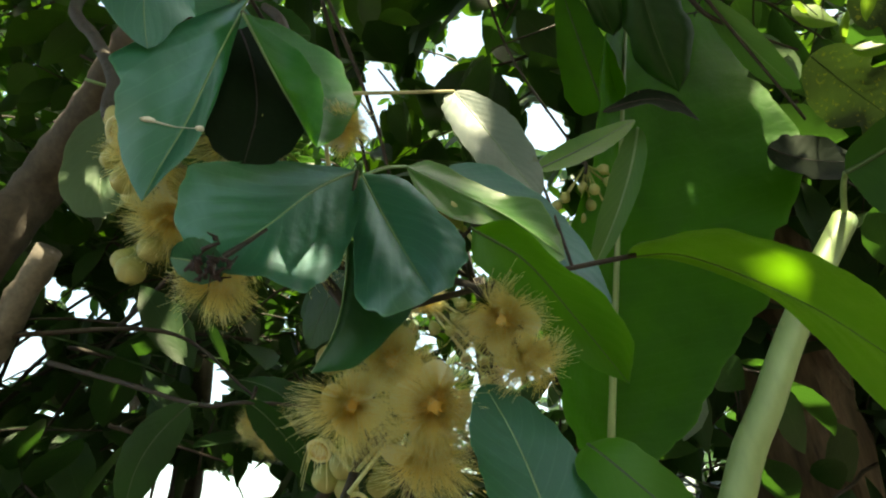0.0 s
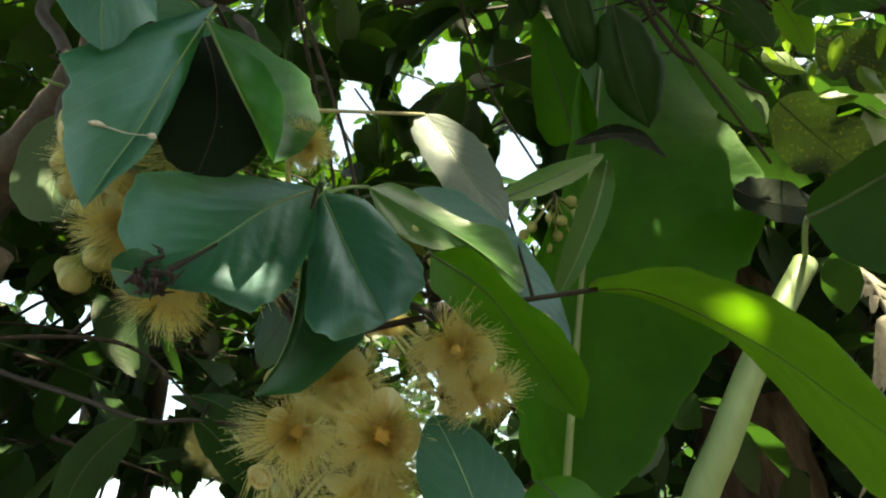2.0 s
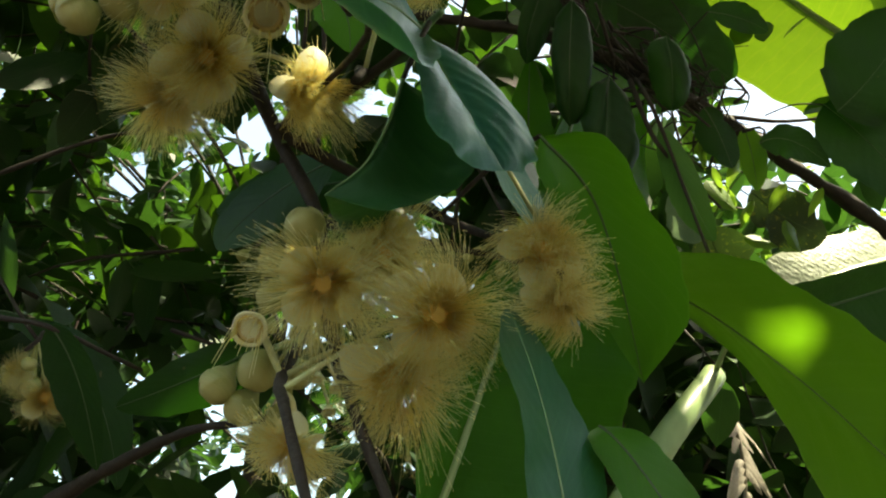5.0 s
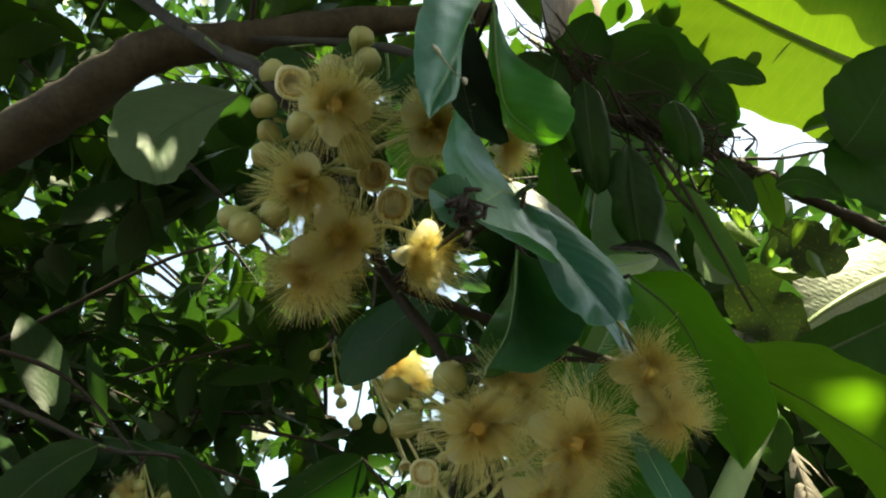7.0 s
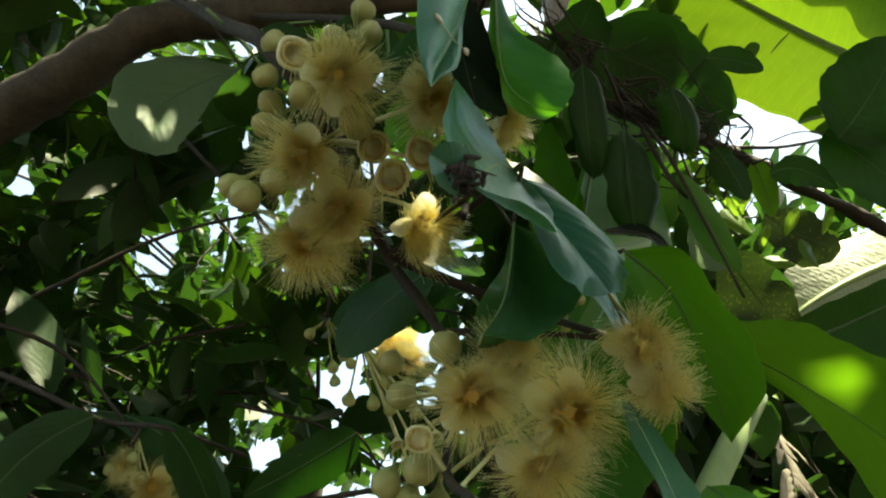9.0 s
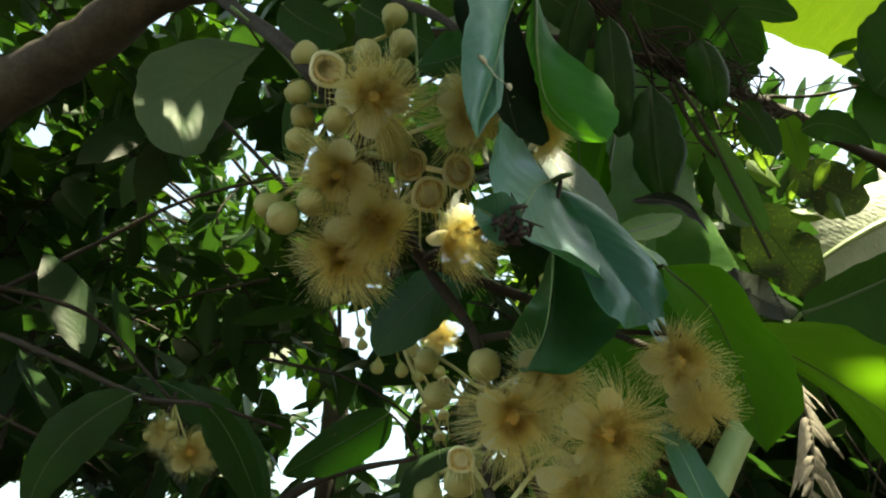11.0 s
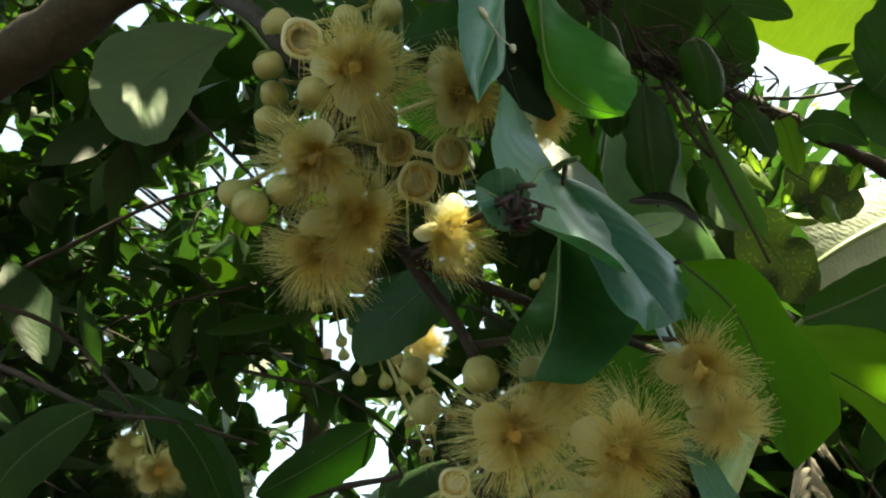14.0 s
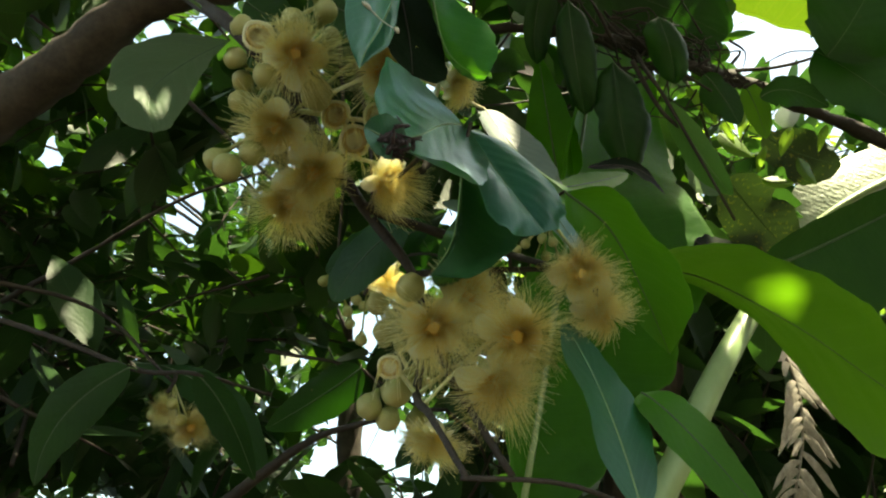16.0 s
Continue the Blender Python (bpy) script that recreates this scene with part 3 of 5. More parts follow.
# ---- crowns of leaves ----
class Crown:
    """Gathers many small folded leaves and their twigs into two meshes."""

    def __init__(self):
        self.v, self.f, self.uv = [], [], []
        self.twigs = bmesh.new()

    def leaf(self, rng, base, way, normal, length, width):
        side = way.cross(normal).normalized()
        normal = side.cross(way).normalized()
        droop, fold = rng.uniform(-0.05, 0.3), rng.uniform(0.0, 0.35)
        n0 = len(self.v)
        prof = ((0.0, 0.03), (0.12, 0.52), (0.32, 0.93), (0.55, 1.0), (0.78, 0.68), (0.92, 0.28), (1.0, 0.02))
        for s, w in prof:
            p = base + way * length * s - normal * droop * length * s * s
            h = side * width * 0.5 * w
            up = normal * (fold * width * 0.5 * w)
            for k, q in ((-1, p - h + up), (0, p), (1, p + h + up)):
                self.v.append(q[:])
        for i in range(len(prof) - 1):
            for j in (0, 1):
                a = n0 + 3 * i + j
                self.f.append((a, a + 1, a + 4, a + 3))
                self.uv += [(prof[i][0], j - 1), (prof[i][0], j), (prof[i + 1][0], j), (prof[i + 1][0], j - 1)]

    def twig(self, rng, origin, way, length, leaf_len, gap, r=0.0022, ratio=0.45, keep=None, hang=0.35):
        pts, p, d = [], Vector(origin), Vector(way).normalized()
        steps = max(4, int(length / gap))
        for i in range(steps + 1):
            pts.append(p.copy())
            d = (d + Vector((rng.gauss(0, 0.12), rng.gauss(0, 0.12), rng.gauss(-0.03, 0.1)))).normalized()
            p = p + d * (length / steps)
        last = 0
        for i in range(1, steps + 1):
            t = (pts[i] - pts[i - 1]).normalized()
            for s in (-1, 1):
                if rng.random() < 0.12:
                    continue
                out = t.orthogonal().normalized()
                out = Matrix.Rotation(rng.uniform(0, 6.28), 3, t) @ out
                w = (t * rng.uniform(0.2, 0.8) + out * s + Vector((0, 0, -hang * rng.random()))).normalized()
                nrm = (Vector((0, 0, 1)) + Vector((rng.gauss(0, 0.5), rng.gauss(0, 0.5), 0))).normalized()
                ln = leaf_len * rng.uniform(0.65, 1.15)
                if keep is not None and not keep(pts[i] + w * ln * 0.55, ln, w):
                    continue
                last = i
                self.leaf(rng, pts[i] + w * 0.006, w, nrm, ln, ln * ratio * rng.uniform(0.85, 1.15))
        if keep is not None:
            last = next((i - 1 for i in range(last + 1) if not keep(pts[i], 0.02, d)), last)
        if last > 1:
            add_tube(self.twigs, pts[:last + 1], (r, r * 0.35), 5)

    def finish(self, parent, mat, twig_mat):
        me = bpy.data.meshes.new("crown")
        me.from_pydata(self.v, [], self.f)
        layer = me.uv_layers.new(name="leaf")
        layer.data.foreach_set("uv", [c for q in self.uv for c in q])
        me.shade_smooth()
        me.materials.append(mat)
        ob = new("crown", me)
        ob.parent = parent
        tagged(ob, "many small overlapping green leaves", kind="stuff")
        tagged(part("fine_twig", self.twigs, twig_mat, parent, "fine dark twigs between the leaves"), kind="stuff")


# ---- ground ----
bm = bmesh.new()
bmesh.ops.create_grid(bm, x_segments=60, y_segments=60, size=60.0)
for v in bm.verts:
    v.co.z = 0.05 * noise.noise(v.co * 0.6)
tagged(part("ground", bm, SOIL, None), "brown soil strewn with leaf litter", "ground", kind="structure")

# ---- the flowering tree: limbs, twigs and its near leaves ----
tree = thing("flowering_tree", "fruit tree branch with teal-green leaves and cream flowers", "tree")
branch("trunk", [(-0.95, 1.0, 0.0), (-0.92, 0.97, 0.9), (-0.80, 0.88, 1.5), (-0.468, 0.702, 1.962)], 0.085, 0.045, BARK, tree, 40, 16, 0.2, "grey-brown trunk")
branch("limb", [(-0.80, 0.88, 1.5), (-0.543, 0.732, 1.913), (-0.430, 0.671, 1.983), (-0.385, 0.70, 2.09), (-0.295, 0.63, 2.14), (-0.228, 0.575, 2.18), (-0.146, 0.54, 2.19), (-0.062, 0.50, 2.20), (0.08, 0.47, 2.24)], 0.036, 0.011, BARK, tree, 60, 14, 0.25, "thick grey-brown limb")
branch("limb", [(-0.581, 0.802, 1.781), (-0.466, 0.739, 1.857), (-0.343, 0.66, 1.993)], 0.020, 0.0140, SUNNY_BARK, tree, 30, 12, 0.3, "sawn-off grey limb")
branch("twig", [(-0.27, 0.535, 2.20), (-0.224, 0.429, 2.071), (-0.187, 0.389, 2.006), (-0.148, 0.334, 1.927), (-0.124, 0.284, 1.862), (-0.09, 0.30, 1.835), (-0.05, 0.345, 1.812), (-0.026, 0.338, 1.772), (-0.022, 0.336, 1.735), (-0.030, 0.318, 1.702), (-0.033, 0.286, 1.683), (-0.028, 0.262, 1.655)], 0.0050, 0.0012, TWIG, tree, 60, 8, 0.25)
branch("twig", [(-0.05, 0.345, 1.812), (-0.035, 0.27, 1.80), (-0.058, 0.226, 1.763), (-0.062, 0.221, 1.757)], 0.0013, 0.0009, TWIG, tree, 16, 7, 0.4)
branch("twig", [(-0.022, 0.325, 1.735), (-0.012, 0.31, 1.70), (0.004, 0.30, 1.665)], 0.0022, 0.0016, TWIG, tree, 14, 7, 0.3)
branch("twig", [(-0.05, 0.345, 1.812), (-0.03, 0.310, 1.814), (-0.017, 0.279, 1.818)], 0.0022, 0.0016, TWIG, tree, 12, 7, 0.3)
branch("twig", [(-0.146, 0.540, 2.190), (-0.058, 0.325, 1.955), (-0.041, 0.283, 1.867)], 0.0035, 0.0018, TWIG, tree, 24, 7, 0.3)
branch("twig", [(-0.026, 0.338, 1.772), (0.01, 0.35, 1.785), (0.06, 0.352, 1.793), (0.118, 0.347, 1.797)], 0.0020, 0.0013, TWIG, tree, 18, 7, 0.2)
bm = bmesh.new()
for k in range(34):
    rng_k = random.Random(k)
    c0 = Vector((-0.062, 0.221, 1.757)) + Vector([rng_k.gauss(0, 0.0026) for _ in range(3)])
    add_tube(bm, curve_points([c0, c0 + Vector([rng_k.gauss(0, 0.0016) for _ in range(3)]), c0 + Vector([rng_k.gauss(0, 0.0030) for _ in range(3)])], 5), (0.0009, 0.0002), 5, None, 0.5)
part("withered_knot", bm, KNOT, tree, "shrivelled dark knot of dead buds")

blade(tree, UPPER, [(-0.0500, 0.2260, 1.8720), (-0.0602, 0.2202, 1.8393), (-0.0684, 0.2141, 1.8079), (-0.0751, 0.2092, 1.7872), (-0.0780, 0.2050, 1.7735)], [(-0.0831, 0.1970, 1.8273), (-0.0850, 0.1963, 1.8113), (-0.0842, 0.1983, 1.7978), (-0.0826, 0.2027, 1.7841)], [(-0.0565, 0.2300, 1.8600), (-0.0590, 0.2290, 1.8420), (-0.0619, 0.2185, 1.8126), (-0.0668, 0.2130, 1.7949), (-0.0735, 0.2085, 1.7830)], stalk=(-0.041, 0.283, 1.867), stalk_mat=TWIG, label="dull teal-green leaf with a pale midrib and a dry speck")
# dark blade stands in for the shadowed right half of the first teal leaf
blade(tree, DUSKY, [(-0.0627, 0.2357, 1.8855), (-0.0544, 0.2438, 1.8610), (-0.0510, 0.2420, 1.8318), (-0.0531, 0.2295, 1.7989)], [(-0.0689, 0.2466, 1.8767), (-0.0699, 0.2375, 1.8478), (-0.0681, 0.2249, 1.8178), (-0.0605, 0.2264, 1.8008)], [(-0.0502, 0.2351, 1.8674), (-0.0395, 0.2399, 1.8423), (-0.0336, 0.2468, 1.8267), (-0.0405, 0.2339, 1.8016)], cup=0.0, wave=0.01, quilt=0.008, label="near-black leaf, shade put into its colour")
leaf(tree, UPPER, (-0.050, 0.234, 1.866), (-0.073, 0.200, 1.866), (-0.076, 0.197, 1.825), (-0.092, 0.189, 1.852), (-0.059, 0.218, 1.863), stalk=(-0.041, 0.283, 1.867), stalk_mat=TWIG, label="dull teal-green leaf with a pale midrib")
blade(tree, FOLDED, [(-0.0500, 0.2150, 1.8540), (-0.0430, 0.2300, 1.8400), (-0.0361, 0.2380, 1.8263), (-0.0300, 0.2300, 1.8080), (-0.0262, 0.2190, 1.7960)], [(-0.0344, 0.2306, 1.8494), (-0.0255, 0.2215, 1.8289), (-0.0233, 0.2146, 1.8087), (-0.0250, 0.2160, 1.7990)], [(-0.0363, 0.2459, 1.8720), (-0.0225, 0.2705, 1.8742), (-0.0148, 0.2726, 1.8558), (-0.0181, 0.2470, 1.8218)], stalk=(-0.041, 0.283, 1.867), stalk_mat=TWIG, cup=-0.06, wave=0.03, label="smooth mid-green leaf folded along its midrib")
blade(tree, UPPER, [(-0.0160, 0.2760, 1.8200), (-0.0318, 0.2576, 1.8023), (-0.0479, 0.2388, 1.7783), (-0.0635, 0.2205, 1.7570)], [(-0.0170, 0.2484, 1.7801), (-0.0240, 0.2322, 1.7592), (-0.0344, 0.2197, 1.7449), (-0.0513, 0.2201, 1.7518)], [(-0.0313, 0.2577, 1.8138), (-0.0538, 0.2310, 1.8012), (-0.0686, 0.2135, 1.7879), (-0.0689, 0.2136, 1.7687)], stalk=(-0.014, 0.262, 1.815), cup=0.1, wave=0.05, label="large teal-green leaf with a pale midrib")
blade(tree, UPPER, [(-0.0150, 0.2770, 1.8190), (-0.0084, 0.2702, 1.7976), (-0.0010, 0.2631, 1.7759), (0.0080, 0.2550, 1.7520)], [(-0.0180, 0.2702, 1.8039), (-0.0195, 0.2604, 1.7803), (-0.0183, 0.2482, 1.7493), (-0.0077, 0.2482, 1.7435)], [(-0.0006, 0.2768, 1.8165), (0.0157, 0.2688, 1.7909), (0.0242, 0.2635, 1.7745), (0.0193, 0.2581, 1.7594)], stalk=(-0.014, 0.262, 1.815), bite=0.16, wave=0.07, cup=0.12, label="teal-green leaf with a ragged reddish edge")
blade(tree, GLOOMY, [(-0.0220, 0.2670, 1.7840), (-0.0240, 0.2678, 1.7658), (-0.0287, 0.2665, 1.7475), (-0.0380, 0.2640, 1.7310)], [(-0.0172, 0.2895, 1.7825), (-0.0211, 0.2921, 1.7670), (-0.0154, 0.3236, 1.7614), (-0.0303, 0.2863, 1.7397)], [(-0.0071, 0.2659, 1.7767), (0.0043, 0.2647, 1.7645), (-0.0008, 0.2639, 1.7511), (-0.0199, 0.2634, 1.7327)], stalk=(-0.016, 0.268, 1.815), stalk_mat=TWIG, cup=-0.18, wave=0.06, label="green leaf with shade put into its dark colour with a wavy rim")
blade(tree, GLOSSY, [(0.0046, 0.2961, 1.8317), (0.0240, 0.2941, 1.8165), (0.0473, 0.2951, 1.8002), (0.0709, 0.3034, 1.7816)], [(0.0083, 0.2839, 1.8098), (0.0214, 0.2844, 1.7977), (0.0364, 0.2916, 1.7964), (0.0561, 0.3025, 1.7945), (0.0643, 0.2993, 1.7788)], [(0.0177, 0.3070, 1.8402), (0.0367, 0.3085, 1.8291), (0.0515, 0.3097, 1.8183), (0.0672, 0.3184, 1.8160), (0.0727, 0.3144, 1.7998)], stalk=(-0.018, 0.274, 1.814), cup=-0.1, label="waxy green leaf")
leaf(tree, UPPER, (0.025, 0.324, 1.844), (0.066, 0.347, 1.821), (0.102, 0.360, 1.771), (0.087, 0.364, 1.833), (0.055, 0.337, 1.805), stalk=(0.033, 0.351, 1.789), stalk_mat=TWIG, label="dull teal-green leaf with a pale midrib")
blade(tree, GREEN, [(0.0270, 0.2680, 1.7840), (0.0461, 0.2679, 1.7675), (0.0638, 0.2779, 1.7450), (0.0840, 0.2950, 1.7210)], [(0.0268, 0.2681, 1.7690), (0.0388, 0.2749, 1.7585), (0.0517, 0.2834, 1.7419), (0.0678, 0.2867, 1.7281)], [(0.0412, 0.2513, 1.7770), (0.0565, 0.2540, 1.7599), (0.0706, 0.2578, 1.7453), (0.0806, 0.2683, 1.7310)], stalk=(0.020, 0.335, 1.790), stalk_mat=TWIG, cup=-0.12, wave=0.04, label="long smooth mid-green leaf")
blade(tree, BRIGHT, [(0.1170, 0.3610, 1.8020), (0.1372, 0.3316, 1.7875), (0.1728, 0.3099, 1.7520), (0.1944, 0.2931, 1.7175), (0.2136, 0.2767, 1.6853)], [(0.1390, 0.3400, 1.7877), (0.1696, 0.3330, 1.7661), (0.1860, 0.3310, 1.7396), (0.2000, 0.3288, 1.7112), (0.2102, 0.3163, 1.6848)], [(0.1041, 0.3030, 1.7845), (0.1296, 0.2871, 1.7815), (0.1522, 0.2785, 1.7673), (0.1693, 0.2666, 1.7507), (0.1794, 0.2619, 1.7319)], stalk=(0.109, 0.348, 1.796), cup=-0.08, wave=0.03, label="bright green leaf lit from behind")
leaf(tree, UPPER, (0.042, 0.272, 1.648), (0.036, 0.276, 1.690), (0.024, 0.279, 1.724), (0.016, 0.263, 1.687), (0.056, 0.288, 1.694), stalk=(-0.030, 0.262, 1.655), stalk_mat=TWIG, label="dull teal-green leaf with a pale midrib")
leaf(tree, GREEN, (0.061, 0.288, 1.699), (0.077, 0.282, 1.680), (0.115, 0.288, 1.640), (0.089, 0.282, 1.683), (0.064, 0.279, 1.672), label="smooth mid-green leaf")
leaf(tree, PALE, (0.043, 0.394, 1.943), (0.061, 0.383, 1.898), (0.077, 0.360, 1.842), (0.082, 0.380, 1.895), (0.041, 0.372, 1.885), label="pale grey-green leaf underside", bite=.12, wave=.1)
leaf(tree, BRIGHT, (0.082, 0.375, 1.868), (0.122, 0.394, 1.893), (0.162, 0.410, 1.919), (0.120, 0.396, 1.902), (0.122, 0.389, 1.881), stalk=(0.085, 0.350, 1.795), stalk_mat=TWIG, label="bright green leaf lit from behind")
blade(tree, DULL, [(-0.1366, 0.4174, 1.9873), (-0.1573, 0.4029, 1.9492), (-0.1723, 0.3891, 1.9112), (-0.1719, 0.3809, 1.8864), (-0.1648, 0.3739, 1.8634)], [(-0.1696, 0.4126, 1.9817), (-0.1967, 0.3980, 1.9450), (-0.1967, 0.3828, 1.8989), (-0.1827, 0.3743, 1.8694)], [(-0.1428, 0.4095, 1.9652), (-0.1471, 0.4008, 1.9398), (-0.1527, 0.3869, 1.8995), (-0.1575, 0.3780, 1.8737)], stalk=(-0.174, 0.362, 1.972), stalk_mat=TWIG, cup=0.05, wave=0.05, label="dull grey-green leaf with two streaks of sun")
# unseen sprig added above; its slots cut the sun into two streaks
for rib, left, right in (([(-0.0833, 0.3368, 2.1868), (-0.0802, 0.3218, 2.1406), (-0.0780, 0.3106, 2.1060), (-0.0776, 0.2984, 2.0689)], [(-0.0966, 0.3242, 2.1522), (-0.0946, 0.3167, 2.1291), (-0.0881, 0.3021, 2.0829)], [(-0.0632, 0.3329, 2.1696), (-0.0557, 0.3215, 2.1329), (-0.0635, 0.3072, 2.0917)]),
                         ([(-0.1370, 0.3078, 2.1135), (-0.1217, 0.3053, 2.1020), (-0.1067, 0.3030, 2.0908), (-0.0927, 0.2944, 2.0608)], [(-0.1256, 0.3113, 2.1211), (-0.1124, 0.3124, 2.1208), (-0.1010, 0.3100, 2.1106), (-0.0958, 0.3029, 2.0875)], [(-0.1330, 0.2996, 2.0877), (-0.1225, 0.2938, 2.0673), (-0.1073, 0.2926, 2.0594)]),
                         ([(-0.1159, 0.3351, 2.1906), (-0.1109, 0.3272, 2.1653), (-0.1051, 0.3195, 2.1404), (-0.0997, 0.3123, 2.1171)], [(-0.1228, 0.3274, 2.1692), (-0.1151, 0.3210, 2.1475), (-0.1070, 0.3161, 2.1306)], [(-0.0933, 0.3359, 2.1868), (-0.0975, 0.3265, 2.1594), (-0.0996, 0.3170, 2.1314)])):
    blade(tree, DEEP, rib, left, right, stalk=(-0.135, 0.360, 2.200), stalk_mat=TWIG, cup=0.02, wave=0.0, quilt=0.0, label="green leaf with shade put into its dark colour")
# twig added to carry the unseen sprig
branch("twig", [(-0.146, 0.540, 2.190), (-0.150, 0.440, 2.215), (-0.135, 0.360, 2.200)], 0.0028, 0.0014, TWIG, tree, 14, 7, 0.2)
leaf(tree, UPPER, (-0.058, 0.2240, 1.7565), (-0.066, 0.2205, 1.7590), (-0.0735, 0.2185, 1.7605), (-0.069, 0.2130, 1.7655), (-0.066, 0.2230, 1.7525), stalk=(-0.044, 0.253, 1.786), stalk_mat=TWIG, label="small teal-green leaf beside a withered knot")
leaf(tree, DEEP, (-0.022, 0.358, 1.819), (-0.044, 0.380, 1.802), (-0.057, 0.398, 1.782), (-0.056, 0.391, 1.812), (-0.034, 0.371, 1.790), stalk=(-0.047, 0.344, 1.807), label="green leaf with shade put into its dark colour")
leaf(tree, DEEP, (-0.007, 0.372, 1.824), (-0.037, 0.388, 1.814), (-0.062, 0.402, 1.803), (-0.040, 0.391, 1.831), (-0.043, 0.389, 1.795), stalk=(0.010, 0.350, 1.785), label="green leaf with shade put into its dark colour")
leaf(tree, DEEP, (-0.045, 0.260, 1.872), (-0.062, 0.270, 1.868), (-0.073, 0.284, 1.873), (-0.064, 0.272, 1.887), (-0.059, 0.273, 1.861), stalk=(-0.041, 0.283, 1.867), label="green leaf with shade put into its dark colour")
leaf(tree, DEEP, (-0.117, 0.344, 1.906), (-0.118, 0.358, 1.886), (-0.111, 0.371, 1.859), (-0.122, 0.361, 1.884), (-0.106, 0.354, 1.883), stalk=(-0.155, 0.317, 1.914), label="green leaf with shade put into its dark colour")
leaf(tree, DEEP, (-0.010, 0.413, 1.827), (-0.003, 0.405, 1.835), (0.011, 0.414, 1.816), (-0.008, 0.420, 1.816), (0.004, 0.400, 1.838), stalk=(0.010, 0.350, 1.785), stalk_mat=TWIG, label="green leaf with shade put into its dark colour")
leaf(tree, DEEP, (-0.135, 0.584, 1.802), (-0.109, 0.592, 1.775), (-0.082, 0.611, 1.729), (-0.099, 0.587, 1.778), (-0.122, 0.600, 1.768), label="green leaf with shade put into its dark colour")
leaf(tree, DEEP, (-0.184, 0.596, 1.807), (-0.222, 0.597, 1.766), (-0.231, 0.604, 1.719), (-0.232, 0.591, 1.780), (-0.209, 0.601, 1.751), stalk=(-0.179, 0.605, 1.809), label="green leaf with shade put into its dark colour")
leaf(tree, DEEP, (-0.022, 0.499, 1.783), (-0.046, 0.516, 1.767), (-0.081, 0.539, 1.748), (-0.051, 0.510, 1.779), (-0.036, 0.522, 1.753), stalk=(0.018, 0.566, 1.772), stalk_mat=TWIG, label="green leaf with shade put into its dark colour")
leaf(tree, DEEP, (-0.200, 0.745, 1.866), (-0.126, 0.721, 1.832), (-0.068, 0.725, 1.742), (-0.094, 0.714, 1.827), (-0.139, 0.731, 1.822), label="green leaf with shade put into its dark colour")
leaf(tree, DEEP, (-0.088, 0.359, 1.983), (-0.066, 0.357, 1.972), (-0.042, 0.353, 1.962), (-0.061, 0.347, 1.984), (-0.071, 0.368, 1.958), stalk=(-0.071, 0.358, 1.991), label="green leaf with shade put into its dark colour")
leaf(tree, DEEP, (-0.130, 0.420, 2.033), (-0.111, 0.420, 2.021), (-0.085, 0.415, 2.010), (-0.105, 0.410, 2.033), (-0.115, 0.429, 2.008), stalk=(-0.094, 0.414, 2.052), label="green leaf with shade put into its dark colour")
leaf(tree, GREEN, (-0.047, 0.369, 1.939), (-0.032, 0.371, 1.926), (-0.023, 0.380, 1.907), (-0.022, 0.364, 1.931), (-0.044, 0.380, 1.920), stalk=(-0.061, 0.334, 1.965), label="smooth mid-green leaf")
crust = [Vector((-0.0765, 0.2025, 1.8015)), Vector((-0.0635, 0.2125, 1.8035))]
along = (crust[1] - crust[0]).normalized()
facing = (Vector((0, 0, 1.66)) - crust[0]).normalized()
across = facing.cross(along).normalized()
for k, (place, size) in enumerate(zip(crust, ((0.0024, 0.0008), (0.0013, 0.0010)))):
    bm = bmesh.new()
    bmesh.ops.create_icosphere(bm, subdivisions=3, radius=1.0)
    for v in bm.verts:
        s = 1 + 0.45 * noise.noise(v.co * 1.7 + Vector((k * 7, 0, 0))) + 0.25 * noise.noise(v.co * 4.0)
        v.co = place + along * (v.co.x * size[0] * s) + across * (v.co.y * size[1] * s) + facing * (v.co.z * 0.0006)
    part("dried_speck", bm, SPECK, tree, "dry whitish speck stuck to a leaf")
bm = bmesh.new()
add_tube(bm, curve_points([crust[0], crust[0].lerp(crust[1], 0.5) - across * 0.0008, crust[1]], 14), (0.0003, 0.00012), 5, None, 0.8)
part("dried_speck", bm, SPECK, tree, "thin dry whitish trail on a leaf")
branch("twig", [(-0.109, 0.708, 1.723), (-0.080, 0.664, 1.741), (-0.037, 0.612, 1.764), (0.018, 0.566, 1.772)], 0.0065, 0.0018, TWIG, tree, 24, 7, 0.3)
branch("twig", [(-0.345, 0.684, 1.885), (-0.247, 0.632, 1.840), (-0.180, 0.606, 1.809), (-0.135, 0.584, 1.801), (-0.076, 0.605, 1.795)], 0.0026, 0.0014, TWIG, tree, 24, 7, 0.3)
branch("twig", [(-0.383, 0.918, 1.996), (-0.290, 0.845, 2.032), (-0.190, 0.765, 2.072), (-0.097, 0.698, 2.082)], 0.0036, 0.0016, TWIG, tree, 24, 7, 0.3)
branch("twig", [(-0.208, 0.725, 2.196), (-0.165, 0.712, 2.149), (-0.088, 0.669, 2.047), (-0.046, 0.697, 2.016)], 0.0032, 0.0014, TWIG, tree, 24, 7, 0.3)
branch("dry_stalk", [(-0.041, 0.283, 1.867), (-0.027, 0.329, 1.900), (0.043, 0.394, 1.943)], 0.0016, 0.0011, RODMAT, tree, 14, 6, 0.1, "thin straw-coloured stalk")

